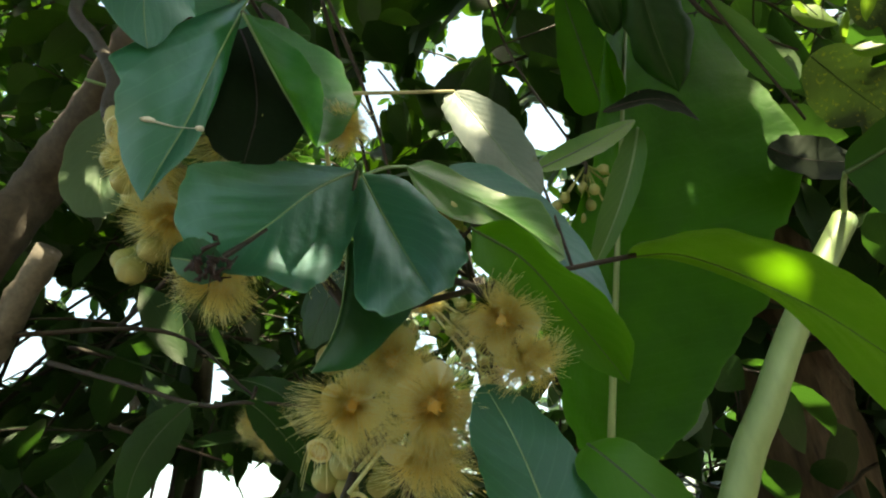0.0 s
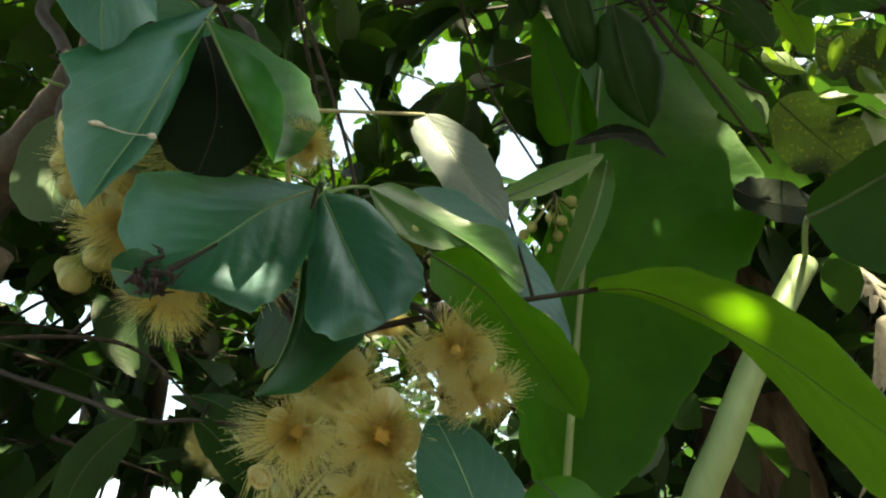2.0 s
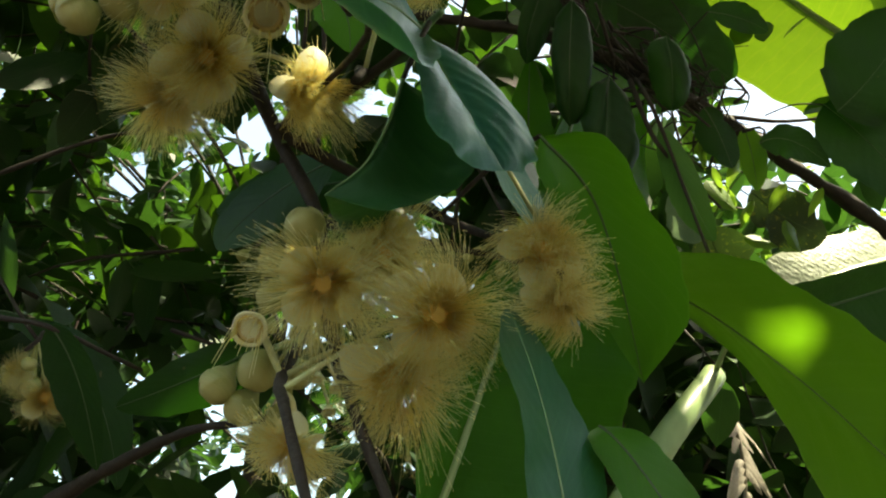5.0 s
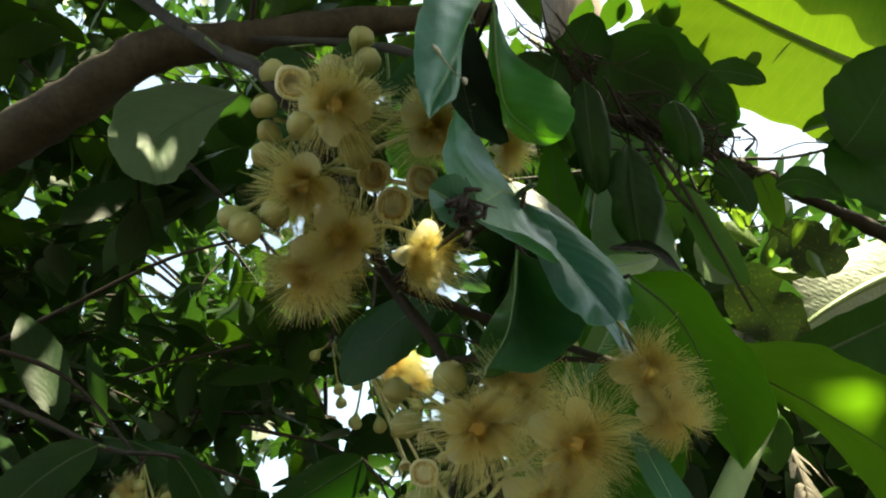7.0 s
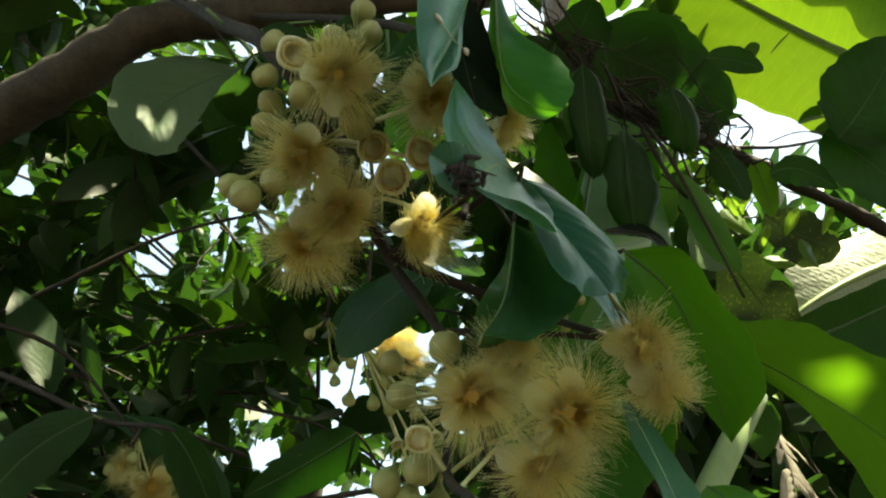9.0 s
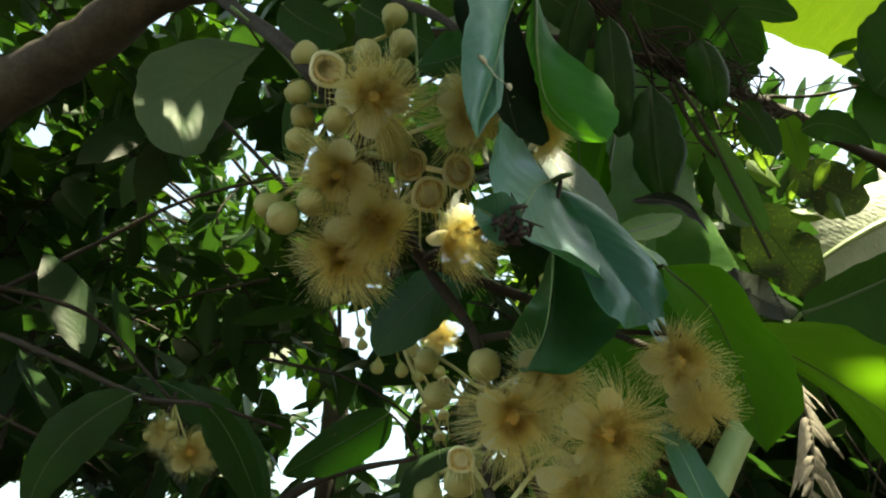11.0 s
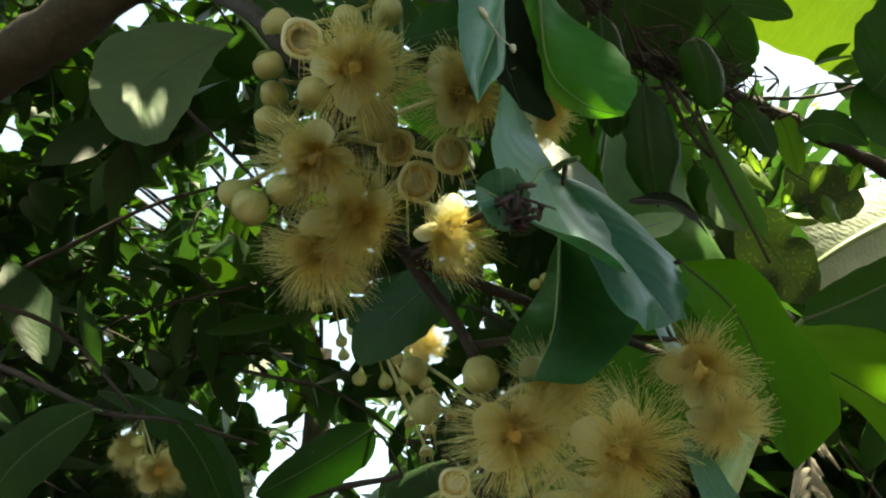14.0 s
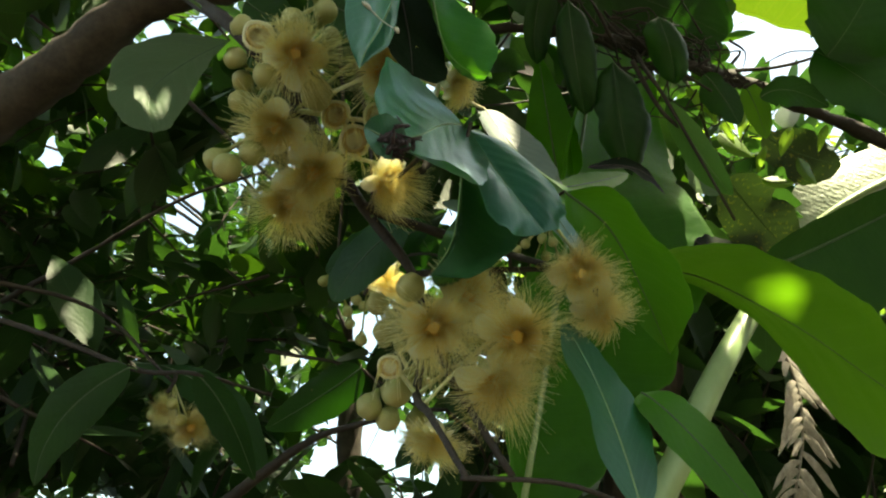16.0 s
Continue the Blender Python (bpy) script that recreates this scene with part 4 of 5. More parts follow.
# ---- flower clusters ----
def cluster(label, node, flowers, buds, cups, seed, side_nodes=()):
    node = Vector(node)
    roots = [node] + [Vector(q) for q in side_nodes]

    def root(c):
        return min(roots, key=lambda q: (q - Vector(c)).length)

    base = thing("flower_cluster", label, "flowers", "flower clusters")
    bm = bmesh.new()
    add_tube(bm, curve_points([node + Vector((0, 0.012, 0.012)), node, node - Vector((0.004, 0.006, 0.012))], 6), (0.0022, 0.0016), 7)
    part("stem", bm, TWIG, base)
    for k, (c, ax, r) in enumerate(flowers):
        flower(base, c, ax, r, seed + k, stalk=root(c))
    for k, (c, ax, r) in enumerate(buds):
        bud(base, c, ax, r, root(c), seed + 50 + k)
    for k, (c, ax, r) in enumerate(cups):
        spent(base, c, ax, r, root(c), seed + 80 + k)
    return base


cluster("hanging cluster of cream brush flowers and round buds", (-0.093, 0.302, 1.834), [
    ((-0.097, 0.258, 1.827), (-0.04, -0.90, -0.43), 0.0185),
    ((-0.059, 0.261, 1.831), (0.33, -0.85, -0.40), 0.0180),
    ((-0.101, 0.298, 1.819), (-0.24, -0.53, -0.81), 0.0185),
    ((-0.081, 0.316, 1.809), (0.16, -0.62, -0.77), 0.0215),
    ((-0.090, 0.333, 1.802), (-0.30, -0.40, -0.86), 0.0200),
    ((-0.045, 0.311, 1.809), (0.52, -0.22, -0.82), 0.0185),
], [
    ((-0.121, 0.281, 1.861), (-0.56, -0.79, 0.24), 0.0055),
    ((-0.099, 0.264, 1.853), (-0.10, -0.99, 0.07), 0.0055),
    ((-0.085, 0.264, 1.864), (0.14, -0.97, 0.20), 0.0053),
    ((-0.088, 0.267, 1.881), (0.08, -0.91, 0.41), 0.0053),
    ((-0.122, 0.281, 1.841), (-0.61, -0.79, -0.12), 0.0051),
    ((-0.118, 0.293, 1.839), (-0.77, -0.62, -0.12), 0.0048),
    ((-0.118, 0.298, 1.831), (-0.81, -0.46, -0.37), 0.0053),
    ((-0.086, 0.268, 1.816), (0.20, -0.85, -0.48), 0.0068),
    ((-0.108, 0.263, 1.817), (-0.36, -0.90, -0.25), 0.0050),
    ((-0.126, 0.310, 1.805), (-0.67, 0.10, -0.74), 0.0051),
    ((-0.120, 0.304, 1.797), (-0.49, -0.22, -0.84), 0.0064),
    ((-0.110, 0.300, 1.804), (-0.31, -0.28, -0.91), 0.0056),
    ((-0.063, 0.265, 1.848), (0.45, -0.89, -0.06), 0.0051),
    ((-0.080, 0.280, 1.865), (0.30, -0.87, 0.39), 0.0048),
], [
    ((-0.113, 0.270, 1.846), (0.10, -0.88, -0.45), 0.0072),
    ((-0.058, 0.273, 1.813), (0.20, -0.85, -0.48), 0.0069),
    ((-0.066, 0.285, 1.808), (0.20, -0.66, -0.72), 0.0075),
    ((-0.076, 0.279, 1.816), (0.20, -0.60, -0.75), 0.0068),
], 100, [(-0.122, 0.285, 1.862), (-0.107, 0.292, 1.848), (-0.070, 0.322, 1.823)])
cluster("dense cluster of open cream brush flowers with buds", (-0.024, 0.328, 1.742), [
    ((-0.027, 0.300, 1.726), (-0.16, -0.89, -0.42), 0.0195),
    ((0.005, 0.288, 1.720), (0.12, -0.91, -0.41), 0.0222),
    ((-0.010, 0.301, 1.743), (0.05, -0.72, -0.50), 0.0195),
    ((0.000, 0.302, 1.704), (0.22, -0.44, -0.87), 0.0220),
    ((-0.026, 0.312, 1.682), (-0.11, -0.22, -0.97), 0.0130),
], [
    ((-0.035, 0.307, 1.748), (-0.39, -0.92, -0.08), 0.0064),
    ((-0.031, 0.377, 1.757), (-0.88, -0.45, -0.17), 0.0066),
    ((-0.034, 0.385, 1.777), (-0.80, -0.40, -0.40), 0.0062),
    ((-0.015, 0.377, 1.728), (-0.60, -0.30, -0.75), 0.0060),
    ((-0.035, 0.335, 1.709), (-0.35, -0.25, -0.90), 0.0066),
    ((-0.045, 0.346, 1.705), (-0.50, -0.08, -0.86), 0.0060),
    ((-0.036, 0.347, 1.700), (-0.34, -0.07, -0.94), 0.0055),
    ((-0.022, 0.349, 1.700), (-0.06, -0.03, -1.00), 0.0053),
], [
    ((-0.043, 0.313, 1.712), (-0.37, -0.72, -0.59), 0.0053),
], 200, [(-0.026, 0.327, 1.718), (-0.030, 0.318, 1.702), (-0.032, 0.302, 1.692), (-0.033, 0.286, 1.683)])
cluster("single cream brush flower beside a long green leaf", (0.042, 0.280, 1.748), [
    ((0.035, 0.278, 1.747), (-0.28, -0.92, 0.05), 0.0190),
    ((0.042, 0.280, 1.733), (0.15, -0.55, -0.82), 0.0150),
], [
    ((0.050, 0.281, 1.772), (0.11, -0.43, 0.89), 0.0048),
    ((0.073, 0.297, 1.762), (0.95, 0.11, 0.30), 0.0055),
    ((0.022, 0.297, 1.806), (-0.60, -0.14, 0.79), 0.0053),
    ((0.071, 0.312, 1.753), (0.76, 0.64, -0.12), 0.0044),
], [], 300)
cluster("single small cream flower tucked behind a leaf", (-0.028, 0.300, 1.815), [
    ((-0.022, 0.270, 1.838), (0.82, -0.44, -0.38), 0.0110),
], [], [], 350)
cluster("smaller flower cluster hanging further back", (0.000, 0.600, 1.900), [
    ((0.001, 0.510, 1.853), (-0.36, -0.93, 0.10), 0.0170),
    ((0.014, 0.510, 1.845), (0.23, -0.79, -0.57), 0.0140),
], [
    ((0.027, 0.617, 1.876), (0.59, -0.03, -0.81), 0.0057),
    ((0.042, 0.618, 1.864), (0.61, -0.14, -0.78), 0.0057),
    ((0.036, 0.626, 1.856), (0.47, -0.04, -0.88), 0.0057),
    ((0.047, 0.610, 1.874), (0.73, -0.26, -0.63), 0.0057),
    ((0.022, 0.629, 1.860), (0.33, 0.08, -0.94), 0.0057),
    ((0.052, 0.618, 1.859), (0.62, -0.19, -0.76), 0.0057),
    ((0.002, 0.636, 1.863), (-0.04, 0.25, -0.97), 0.0057),
], [
    ((0.057, 0.620, 1.852), (0.10, -0.31, -0.94), 0.0055),
    ((0.047, 0.637, 1.831), (0.10, -0.31, -0.94), 0.0055),
    ((0.062, 0.634, 1.826), (0.10, -0.31, -0.94), 0.0055),
    ((0.076, 0.622, 1.836), (0.10, -0.31, -0.94), 0.0055),
    ((0.062, 0.644, 1.810), (0.10, -0.31, -0.94), 0.0055),
], 400)
cluster("small cluster of closed buds on thin stalks", (-0.020, 0.660, 1.950), [], [
    ((0.004, 0.682, 1.926), (0.56, 0.10, -0.82), 0.0053),
    ((0.012, 0.674, 1.934), (0.77, -0.08, -0.63), 0.0053),
    ((-0.003, 0.692, 1.917), (0.30, 0.20, -0.93), 0.0053),
    ((0.012, 0.683, 1.920), (0.58, 0.02, -0.82), 0.0053),
    ((0.001, 0.697, 1.906), (0.28, 0.15, -0.95), 0.0053),
    ((-0.030, 0.685, 1.945), (-0.57, 0.63, -0.53), 0.0053),
], [], 450)
cluster("pale cream flower cluster among dark leaves", (-0.160, 0.720, 1.840), [
    ((-0.139, 0.716, 1.797), (0.05, -0.95, -0.30), 0.0250),
    ((-0.165, 0.731, 1.815), (-0.53, -0.84, 0.11), 0.0150),
], [
    ((-0.158, 0.714, 1.818), (0.11, -0.55, -0.83), 0.0053),
    ((-0.148, 0.709, 1.801), (0.25, -0.56, -0.79), 0.0053),
    ((-0.175, 0.735, 1.813), (-0.38, -0.05, -0.92), 0.0053),
], [], 500)
cluster("sprig of small pale buds before a banana leaf", (0.1727, 0.5697, 1.9792), [], [
    ((0.1504, 0.5797, 1.9533), (-0.64, -0.22, -0.74), 0.0048),
    ((0.1433, 0.5857, 1.9492), (-0.69, -0.15, -0.71), 0.0048),
    ((0.1644, 0.5932, 1.9380), (-0.20, -0.01, -0.98), 0.0048),
    ((0.1680, 0.5777, 1.9608), (-0.25, -0.12, -0.96), 0.0048),
    ((0.1759, 0.5718, 1.9543), (0.11, -0.39, -0.92), 0.0048),
    ((0.1859, 0.5648, 1.9701), (0.63, -0.64, -0.44), 0.0048),
    ((0.1899, 0.5698, 1.9597), (0.59, -0.45, -0.67), 0.0048),
    ((0.1957, 0.5621, 1.9617), (0.63, -0.61, -0.48), 0.0048),
    ((0.1739, 0.5857, 1.9459), (0.03, -0.08, -1.00), 0.0048),
    ((0.1860, 0.5767, 1.9387), (0.29, -0.32, -0.90), 0.0048),
], [], 550)
branch("twig", [(-0.060, 0.500, 2.200), (-0.030, 0.580, 2.050), (-0.020, 0.660, 1.950)], 0.0022, 0.0014, TWIG, tree, 16, 6, 0.2)
branch("twig", [(-0.060, 0.500, 2.200), (-0.010, 0.550, 2.020), (0.000, 0.600, 1.900)], 0.0022, 0.0014, TWIG, tree, 16, 6, 0.2)
branch("twig", [(0.080, 0.470, 2.240), (0.140, 0.660, 2.200), (0.1727, 0.5697, 1.9792)], 0.0022, 0.0014, TWIG, tree, 16, 6, 0.2)
branch("twig", [(-0.400, 0.690, 1.920), (-0.260, 0.760, 1.930), (-0.160, 0.720, 1.840)], 0.0030, 0.0014, TWIG, tree, 16, 6, 0.2)
branch("twig", [(-0.050, 0.345, 1.812), (0.020, 0.335, 1.790), (0.042, 0.280, 1.748)], 0.0030, 0.0012, TWIG, tree, 16, 6, 0.2)

# ---- banana plant ----
banana = thing("banana_plant", "young banana plant with broad upright green leaves", "banana plant")
blade(banana, BANANA, [(0.1670, 0.6840, 1.7300), (0.1806, 0.6586, 1.8084), (0.2038, 0.6378, 1.9188), (0.2366, 0.6214, 2.0612), (0.2790, 0.6094, 2.2356), (0.3310, 0.6020, 2.4420)], [(0.1186, 0.6011, 1.7407), (0.1114, 0.5685, 1.7981), (0.1337, 0.5718, 1.8595), (0.1527, 0.5711, 1.9204), (0.1733, 0.5703, 1.9867), (0.1968, 0.5683, 2.0647), (0.2226, 0.5662, 2.1507), (0.2627, 0.5719, 2.2619)], [(0.2075, 0.6679, 1.7286), (0.2642, 0.6728, 1.7670), (0.3052, 0.6726, 1.8178), (0.3530, 0.6744, 1.8649), (0.3733, 0.6687, 1.9249), (0.4086, 0.6636, 1.9998), (0.4166, 0.6530, 2.0757), (0.4044, 0.6410, 2.1363), (0.3965, 0.6305, 2.1920), (0.3786, 0.6108, 2.2936)], rib_r=0.0045, stalk=(0.220, 0.800, 0.600), stalk_mat=STALK, nu=110, nv=16, cup=0.06, wave=0.11, quilt=0.02, pairs=7.0, rag=0.10, label="broad green banana leaf blade with a ragged edge")
leaf(banana, BANANA, (0.223, 0.629, 2.078), (0.205, 0.601, 2.145), (0.188, 0.572, 2.212), (0.190, 0.624, 2.117), (0.234, 0.600, 2.118), rib_r=0.0012, nu=40, nv=10, tails=(0.25, 0.9), wave=0.05, cup=0.25, label="half-unrolled pale green leaf")
leaf(banana, GLOSSY, (0.196, 0.491, 1.964), (0.175, 0.505, 1.910), (0.143, 0.527, 1.857), (0.188, 0.499, 1.913), (0.160, 0.503, 1.913), rib_r=0.0010, nu=40, nv=10, wave=0.06, cup=0.2, label="hanging pale green leaf")
branch("stalk", [(0.06, 0.66, 0.0), (0.08, 0.65, 0.9), (0.16, 0.62, 1.5), (0.243, 0.600, 1.691), (0.278, 0.585, 1.752), (0.326, 0.576, 1.824), (0.399, 0.585, 1.907)], 0.0165, 0.0112, STALK, banana, 60, 14, 0.03, "smooth pale green leaf stalk")
leaf(banana, BANANA_DARK, (0.365, 0.515, 1.918), (0.479, 0.498, 1.969), (0.681, 0.472, 2.076), (0.507, 0.475, 2.010), (0.463, 0.518, 1.876), rib_r=0.0019, stalk=(0.399, 0.585, 1.907), stalk_mat=STALK, nu=50, nv=14, tails=(0.4, 0.45), wave=0.08, cup=0.15, label="drooping banana leaf darkened in colour for shade, with fine ribs")
rear_banana = thing("banana_plant", "tall banana plant with sunlit yellow-green leaves", "banana plant")
leaf(rear_banana, BANANA_SUN, (1.505, 0.770, 2.923), (0.971, 0.735, 2.885), (0.577, 0.729, 3.000), (1.042, 0.588, 2.960), (0.898, 0.855, 2.760), rib_r=0.010, stalk=(2.2, 1.9, 2.2), stalk_mat=STALK, nu=50, nv=14, tails=(0.4, 0.45), wave=0.05, cup=0.08, label="banana leaf coloured yellow-green for sunlight")
leaf(rear_banana, BANANA_PALE, (1.151, 0.698, 2.374), (0.846, 0.736, 2.246), (0.690, 0.810, 2.140), (0.809, 0.745, 2.304), (0.815, 0.775, 2.110), rib_r=0.010, stalk=(2.2, 1.9, 2.2), stalk_mat=STALK, nu=50, nv=14, tails=(0.4, 0.45), wave=0.10, cup=0.1, label="banana leaf whitened in colour for sun glare")
# leaf added towards the sun to shade the yellow blade's upper half
leaf(rear_banana, BANANA, (1.52, 0.68, 3.02), (1.11, 0.60, 3.03), (0.84, 0.60, 3.10), (1.13, 0.545, 3.07), (1.09, 0.665, 2.99), rib_r=0.006, stalk=(2.2, 1.9, 2.2), stalk_mat=STALK, nu=50, nv=14, tails=(0.4, 0.45), wave=0.08, cup=0.08, bite=0.3, label="torn green banana leaf added to shade the leaf below")
branch("stalk", [(2.2, 1.9, 0.0), (2.22, 1.92, 1.0), (2.2, 1.9, 2.2)], 0.09, 0.05, STALK, rear_banana, 24, 14, 0.05)

# ---- neighbouring tree, its leaves coloured dark for shade ----
shade_tree = thing("shade_tree", "neighbouring tree branch with large leaves darkened for shade", "tree")
branch("limb", [(0.95, 0.75, 0.0), (0.98, 0.72, 1.2), (0.90, 0.60, 1.95), (0.80, 0.54, 2.09)], 0.03, 0.011, TWIG, shade_tree, 30, 10, 0.35)
branch("limb", [(0.80, 0.54, 2.09), (0.642, 0.553, 2.156), (0.431, 0.570, 2.238), (0.239, 0.601, 2.291), (0.05, 0.70, 2.34)], 0.010, 0.006, TWIG, shade_tree, 70, 10, 0.6, "slanting dark branch")
branch("twig", [(0.431, 0.57, 2.238), (0.50, 0.54, 2.235), (0.558, 0.515, 2.249), (0.60, 0.50, 2.27)], 0.003, 0.0015, TWIG, shade_tree, 14, 6, 0.3)
branch("twig", [(0.33, 0.585, 2.265), (0.283, 0.515, 2.157), (0.295, 0.507, 2.104), (0.358, 0.527, 1.979)], 0.003, 0.0014, TWIG, shade_tree, 20, 6, 0.3)
branch("limb", [(0.393, 0.525, 2.180), (0.304, 0.534, 2.215), (0.247, 0.544, 2.269), (0.188, 0.550, 2.347)], 0.006, 0.003, TWIG, shade_tree, 24, 8, 0.4)
branch("twig", [(0.263, 0.531, 2.204), (0.240, 0.514, 2.223), (0.222, 0.501, 2.234)], 0.0025, 0.0012, TWIG, shade_tree, 16, 6, 0.3)
branch("twig", [(0.286, 0.523, 2.166), (0.321, 0.508, 2.151), (0.351, 0.501, 2.126)], 0.0028, 0.0012, TWIG, shade_tree, 16, 6, 0.3)
branch("twig", [(0.276, 0.523, 2.172), (0.293, 0.516, 2.098), (0.332, 0.520, 2.071), (0.371, 0.521, 2.048)], 0.003, 0.0012, TWIG, shade_tree, 20, 6, 0.3)
leaf(shade_tree, PALE, (0.389, 0.600, 2.132), (0.406, 0.599, 2.097), (0.416, 0.604, 2.070), (0.412, 0.576, 2.077), (0.403, 0.629, 2.103), stalk=(0.358, 0.527, 2.130), stalk_mat=TWIG, label="pale leaf half white in the sun")
leaf(shade_tree, GLOSSY, (0.295, 0.507, 2.104), (0.332, 0.519, 2.046), (0.365, 0.529, 2.012), (0.352, 0.510, 2.029), (0.331, 0.540, 2.051), label="waxy green leaf")
leaf(shade_tree, DEEP, (0.452, 0.438, 2.142), (0.474, 0.403, 2.178), (0.501, 0.361, 2.239), (0.425, 0.407, 2.198), (0.521, 0.386, 2.161), bite=0.14, wave=0.12, quilt=0.03, label="green leaf with shade put into its dark colour")
leaf(shade_tree, DEEP, (0.454, 0.451, 2.163), (0.500, 0.445, 2.126), (0.555, 0.445, 2.076), (0.532, 0.421, 2.144), (0.475, 0.470, 2.104), stalk=(0.488, 0.545, 2.243), stalk_mat=TWIG, bite=0.14, wave=0.12, quilt=0.03, label="green leaf with shade put into its dark colour")
leaf(shade_tree, DEEP, (0.240, 0.562, 2.343), (0.325, 0.548, 2.320), (0.439, 0.541, 2.273), (0.371, 0.509, 2.349), (0.319, 0.593, 2.262), stalk=(0.239, 0.601, 2.291), stalk_mat=TWIG, bite=0.14, wave=0.12, quilt=0.03, label="green leaf with shade put into its dark colour")
leaf(shade_tree, DEEP, (0.309, 0.548, 2.414), (0.384, 0.558, 2.365), (0.473, 0.562, 2.315), (0.447, 0.534, 2.365), (0.353, 0.605, 2.316), bite=0.14, wave=0.12, quilt=0.03, label="green leaf with shade put into its dark colour")
leaf(shade_tree, DEEP, (0.335, 0.466, 2.249), (0.368, 0.456, 2.247), (0.398, 0.451, 2.239), (0.368, 0.447, 2.260), (0.365, 0.465, 2.236), stalk=(0.356, 0.582, 2.259), stalk_mat=TWIG, bite=0.14, wave=0.12, quilt=0.03, label="green leaf with shade put into its dark colour")
leaf(shade_tree, PALE, (0.191, 0.637, 2.341), (0.217, 0.624, 2.344), (0.250, 0.618, 2.334), (0.223, 0.614, 2.356), (0.222, 0.632, 2.330), stalk=(0.180, 0.632, 2.306), label="pale grey-green leaf underside")
leaf(shade_tree, MOTTLED, (0.509, 0.602, 2.178), (0.560, 0.598, 2.152), (0.605, 0.588, 2.138), (0.552, 0.582, 2.181), (0.555, 0.619, 2.121), stalk=(0.516, 0.563, 2.205), bite=0.28, wave=0.16, quilt=0.03, label="dark diseased leaf with yellow blotches")
leaf(shade_tree, MOTTLED, (0.473, 0.645, 2.134), (0.521, 0.658, 2.083), (0.568, 0.667, 2.037), (0.549, 0.633, 2.104), (0.493, 0.682, 2.061), stalk=(0.497, 0.565, 2.212), stalk_mat=TWIG, bite=0.28, wave=0.16, quilt=0.03, label="dark diseased leaf with yellow blotches")
leaf(shade_tree, DEEP, (0.140, 0.546, 2.286), (0.176, 0.545, 2.269), (0.210, 0.550, 2.242), (0.192, 0.532, 2.279), (0.167, 0.560, 2.251), stalk=(0.188, 0.628, 2.304), stalk_mat=TWIG, bite=0.14, wave=0.12, quilt=0.03, label="green leaf with shade put into its dark colour")
leaf(shade_tree, DEEP, (0.212, 0.573, 2.301), (0.228, 0.544, 2.334), (0.241, 0.520, 2.382), (0.198, 0.551, 2.341), (0.267, 0.534, 2.327), stalk=(0.228, 0.607, 2.294), bite=0.14, wave=0.12, quilt=0.03, label="green leaf with shade put into its dark colour")
# two leaves painted near-black for the shade they hang in
leaf(shade_tree, DUSKY, (0.161, 0.462, 1.962), (0.207, 0.461, 1.968), (0.234, 0.466, 1.949), (0.206, 0.463, 1.976), (0.200, 0.456, 1.955), bite=0.14, wave=0.12, quilt=0.03, label="near-black leaf, shade put into its colour", cup=.3)
leaf(shade_tree, DUSKY, (0.355, 0.589, 1.991), (0.400, 0.597, 1.976), (0.476, 0.619, 1.982), (0.416, 0.607, 2.005), (0.396, 0.597, 1.953), bite=0.14, wave=0.12, quilt=0.03, label="near-black leaf, shade put into its colour")
leaf(shade_tree, DEEP, (0.351, 0.505, 2.155), (0.372, 0.511, 2.135), (0.390, 0.517, 2.101), (0.361, 0.525, 2.123), (0.393, 0.506, 2.133), stalk=(0.389, 0.577, 2.250), stalk_mat=TWIG, bite=0.14, wave=0.12, quilt=0.03, label="green leaf with shade put into its dark colour")
leaf(shade_tree, DEEP, (0.400, 0.489, 2.117), (0.427, 0.475, 2.122), (0.471, 0.472, 2.105), (0.430, 0.465, 2.134), (0.431, 0.485, 2.107), bite=0.14, wave=0.12, quilt=0.03, label="green leaf with shade put into its dark colour")
leaf(shade_tree, BRIGHT, (0.407, 0.509, 2.156), (0.424, 0.520, 2.133), (0.440, 0.535, 2.105), (0.414, 0.528, 2.128), (0.439, 0.513, 2.136), stalk=(0.442, 0.569, 2.234), stalk_mat=TWIG, label="bright green leaf lit from behind")
leaf(shade_tree, DEEP, (0.239, 0.549, 2.221), (0.245, 0.527, 2.247), (0.234, 0.508, 2.279), (0.223, 0.533, 2.250), (0.263, 0.521, 2.247), stalk=(0.264, 0.597, 2.284), stalk_mat=TWIG, bite=0.14, wave=0.12, quilt=0.03, label="green leaf with shade put into its dark colour")
leaf(shade_tree, DEEP, (0.341, 0.545, 2.211), (0.369, 0.534, 2.228), (0.406, 0.521, 2.228), (0.369, 0.524, 2.242), (0.367, 0.540, 2.205), stalk=(0.360, 0.582, 2.258), stalk_mat=TWIG, bite=0.14, wave=0.12, quilt=0.03, label="green leaf with shade put into its dark colour")
# dark blades partly stand in for shadow on the banana leaf behind
blade(shade_tree, DEEP, [(0.1886, 0.4926, 2.2106), (0.1932, 0.5033, 2.1724), (0.2036, 0.5219, 2.1360), (0.2199, 0.5465, 2.1021)], [(0.1796, 0.5074, 2.1898), (0.1877, 0.5279, 2.1540), (0.2042, 0.5431, 2.1154)], [(0.2194, 0.5099, 2.1949), (0.2303, 0.5294, 2.1577), (0.2291, 0.5422, 2.1162)], cup=0.35, wave=0.10, label="green leaf with shade put into its dark colour")
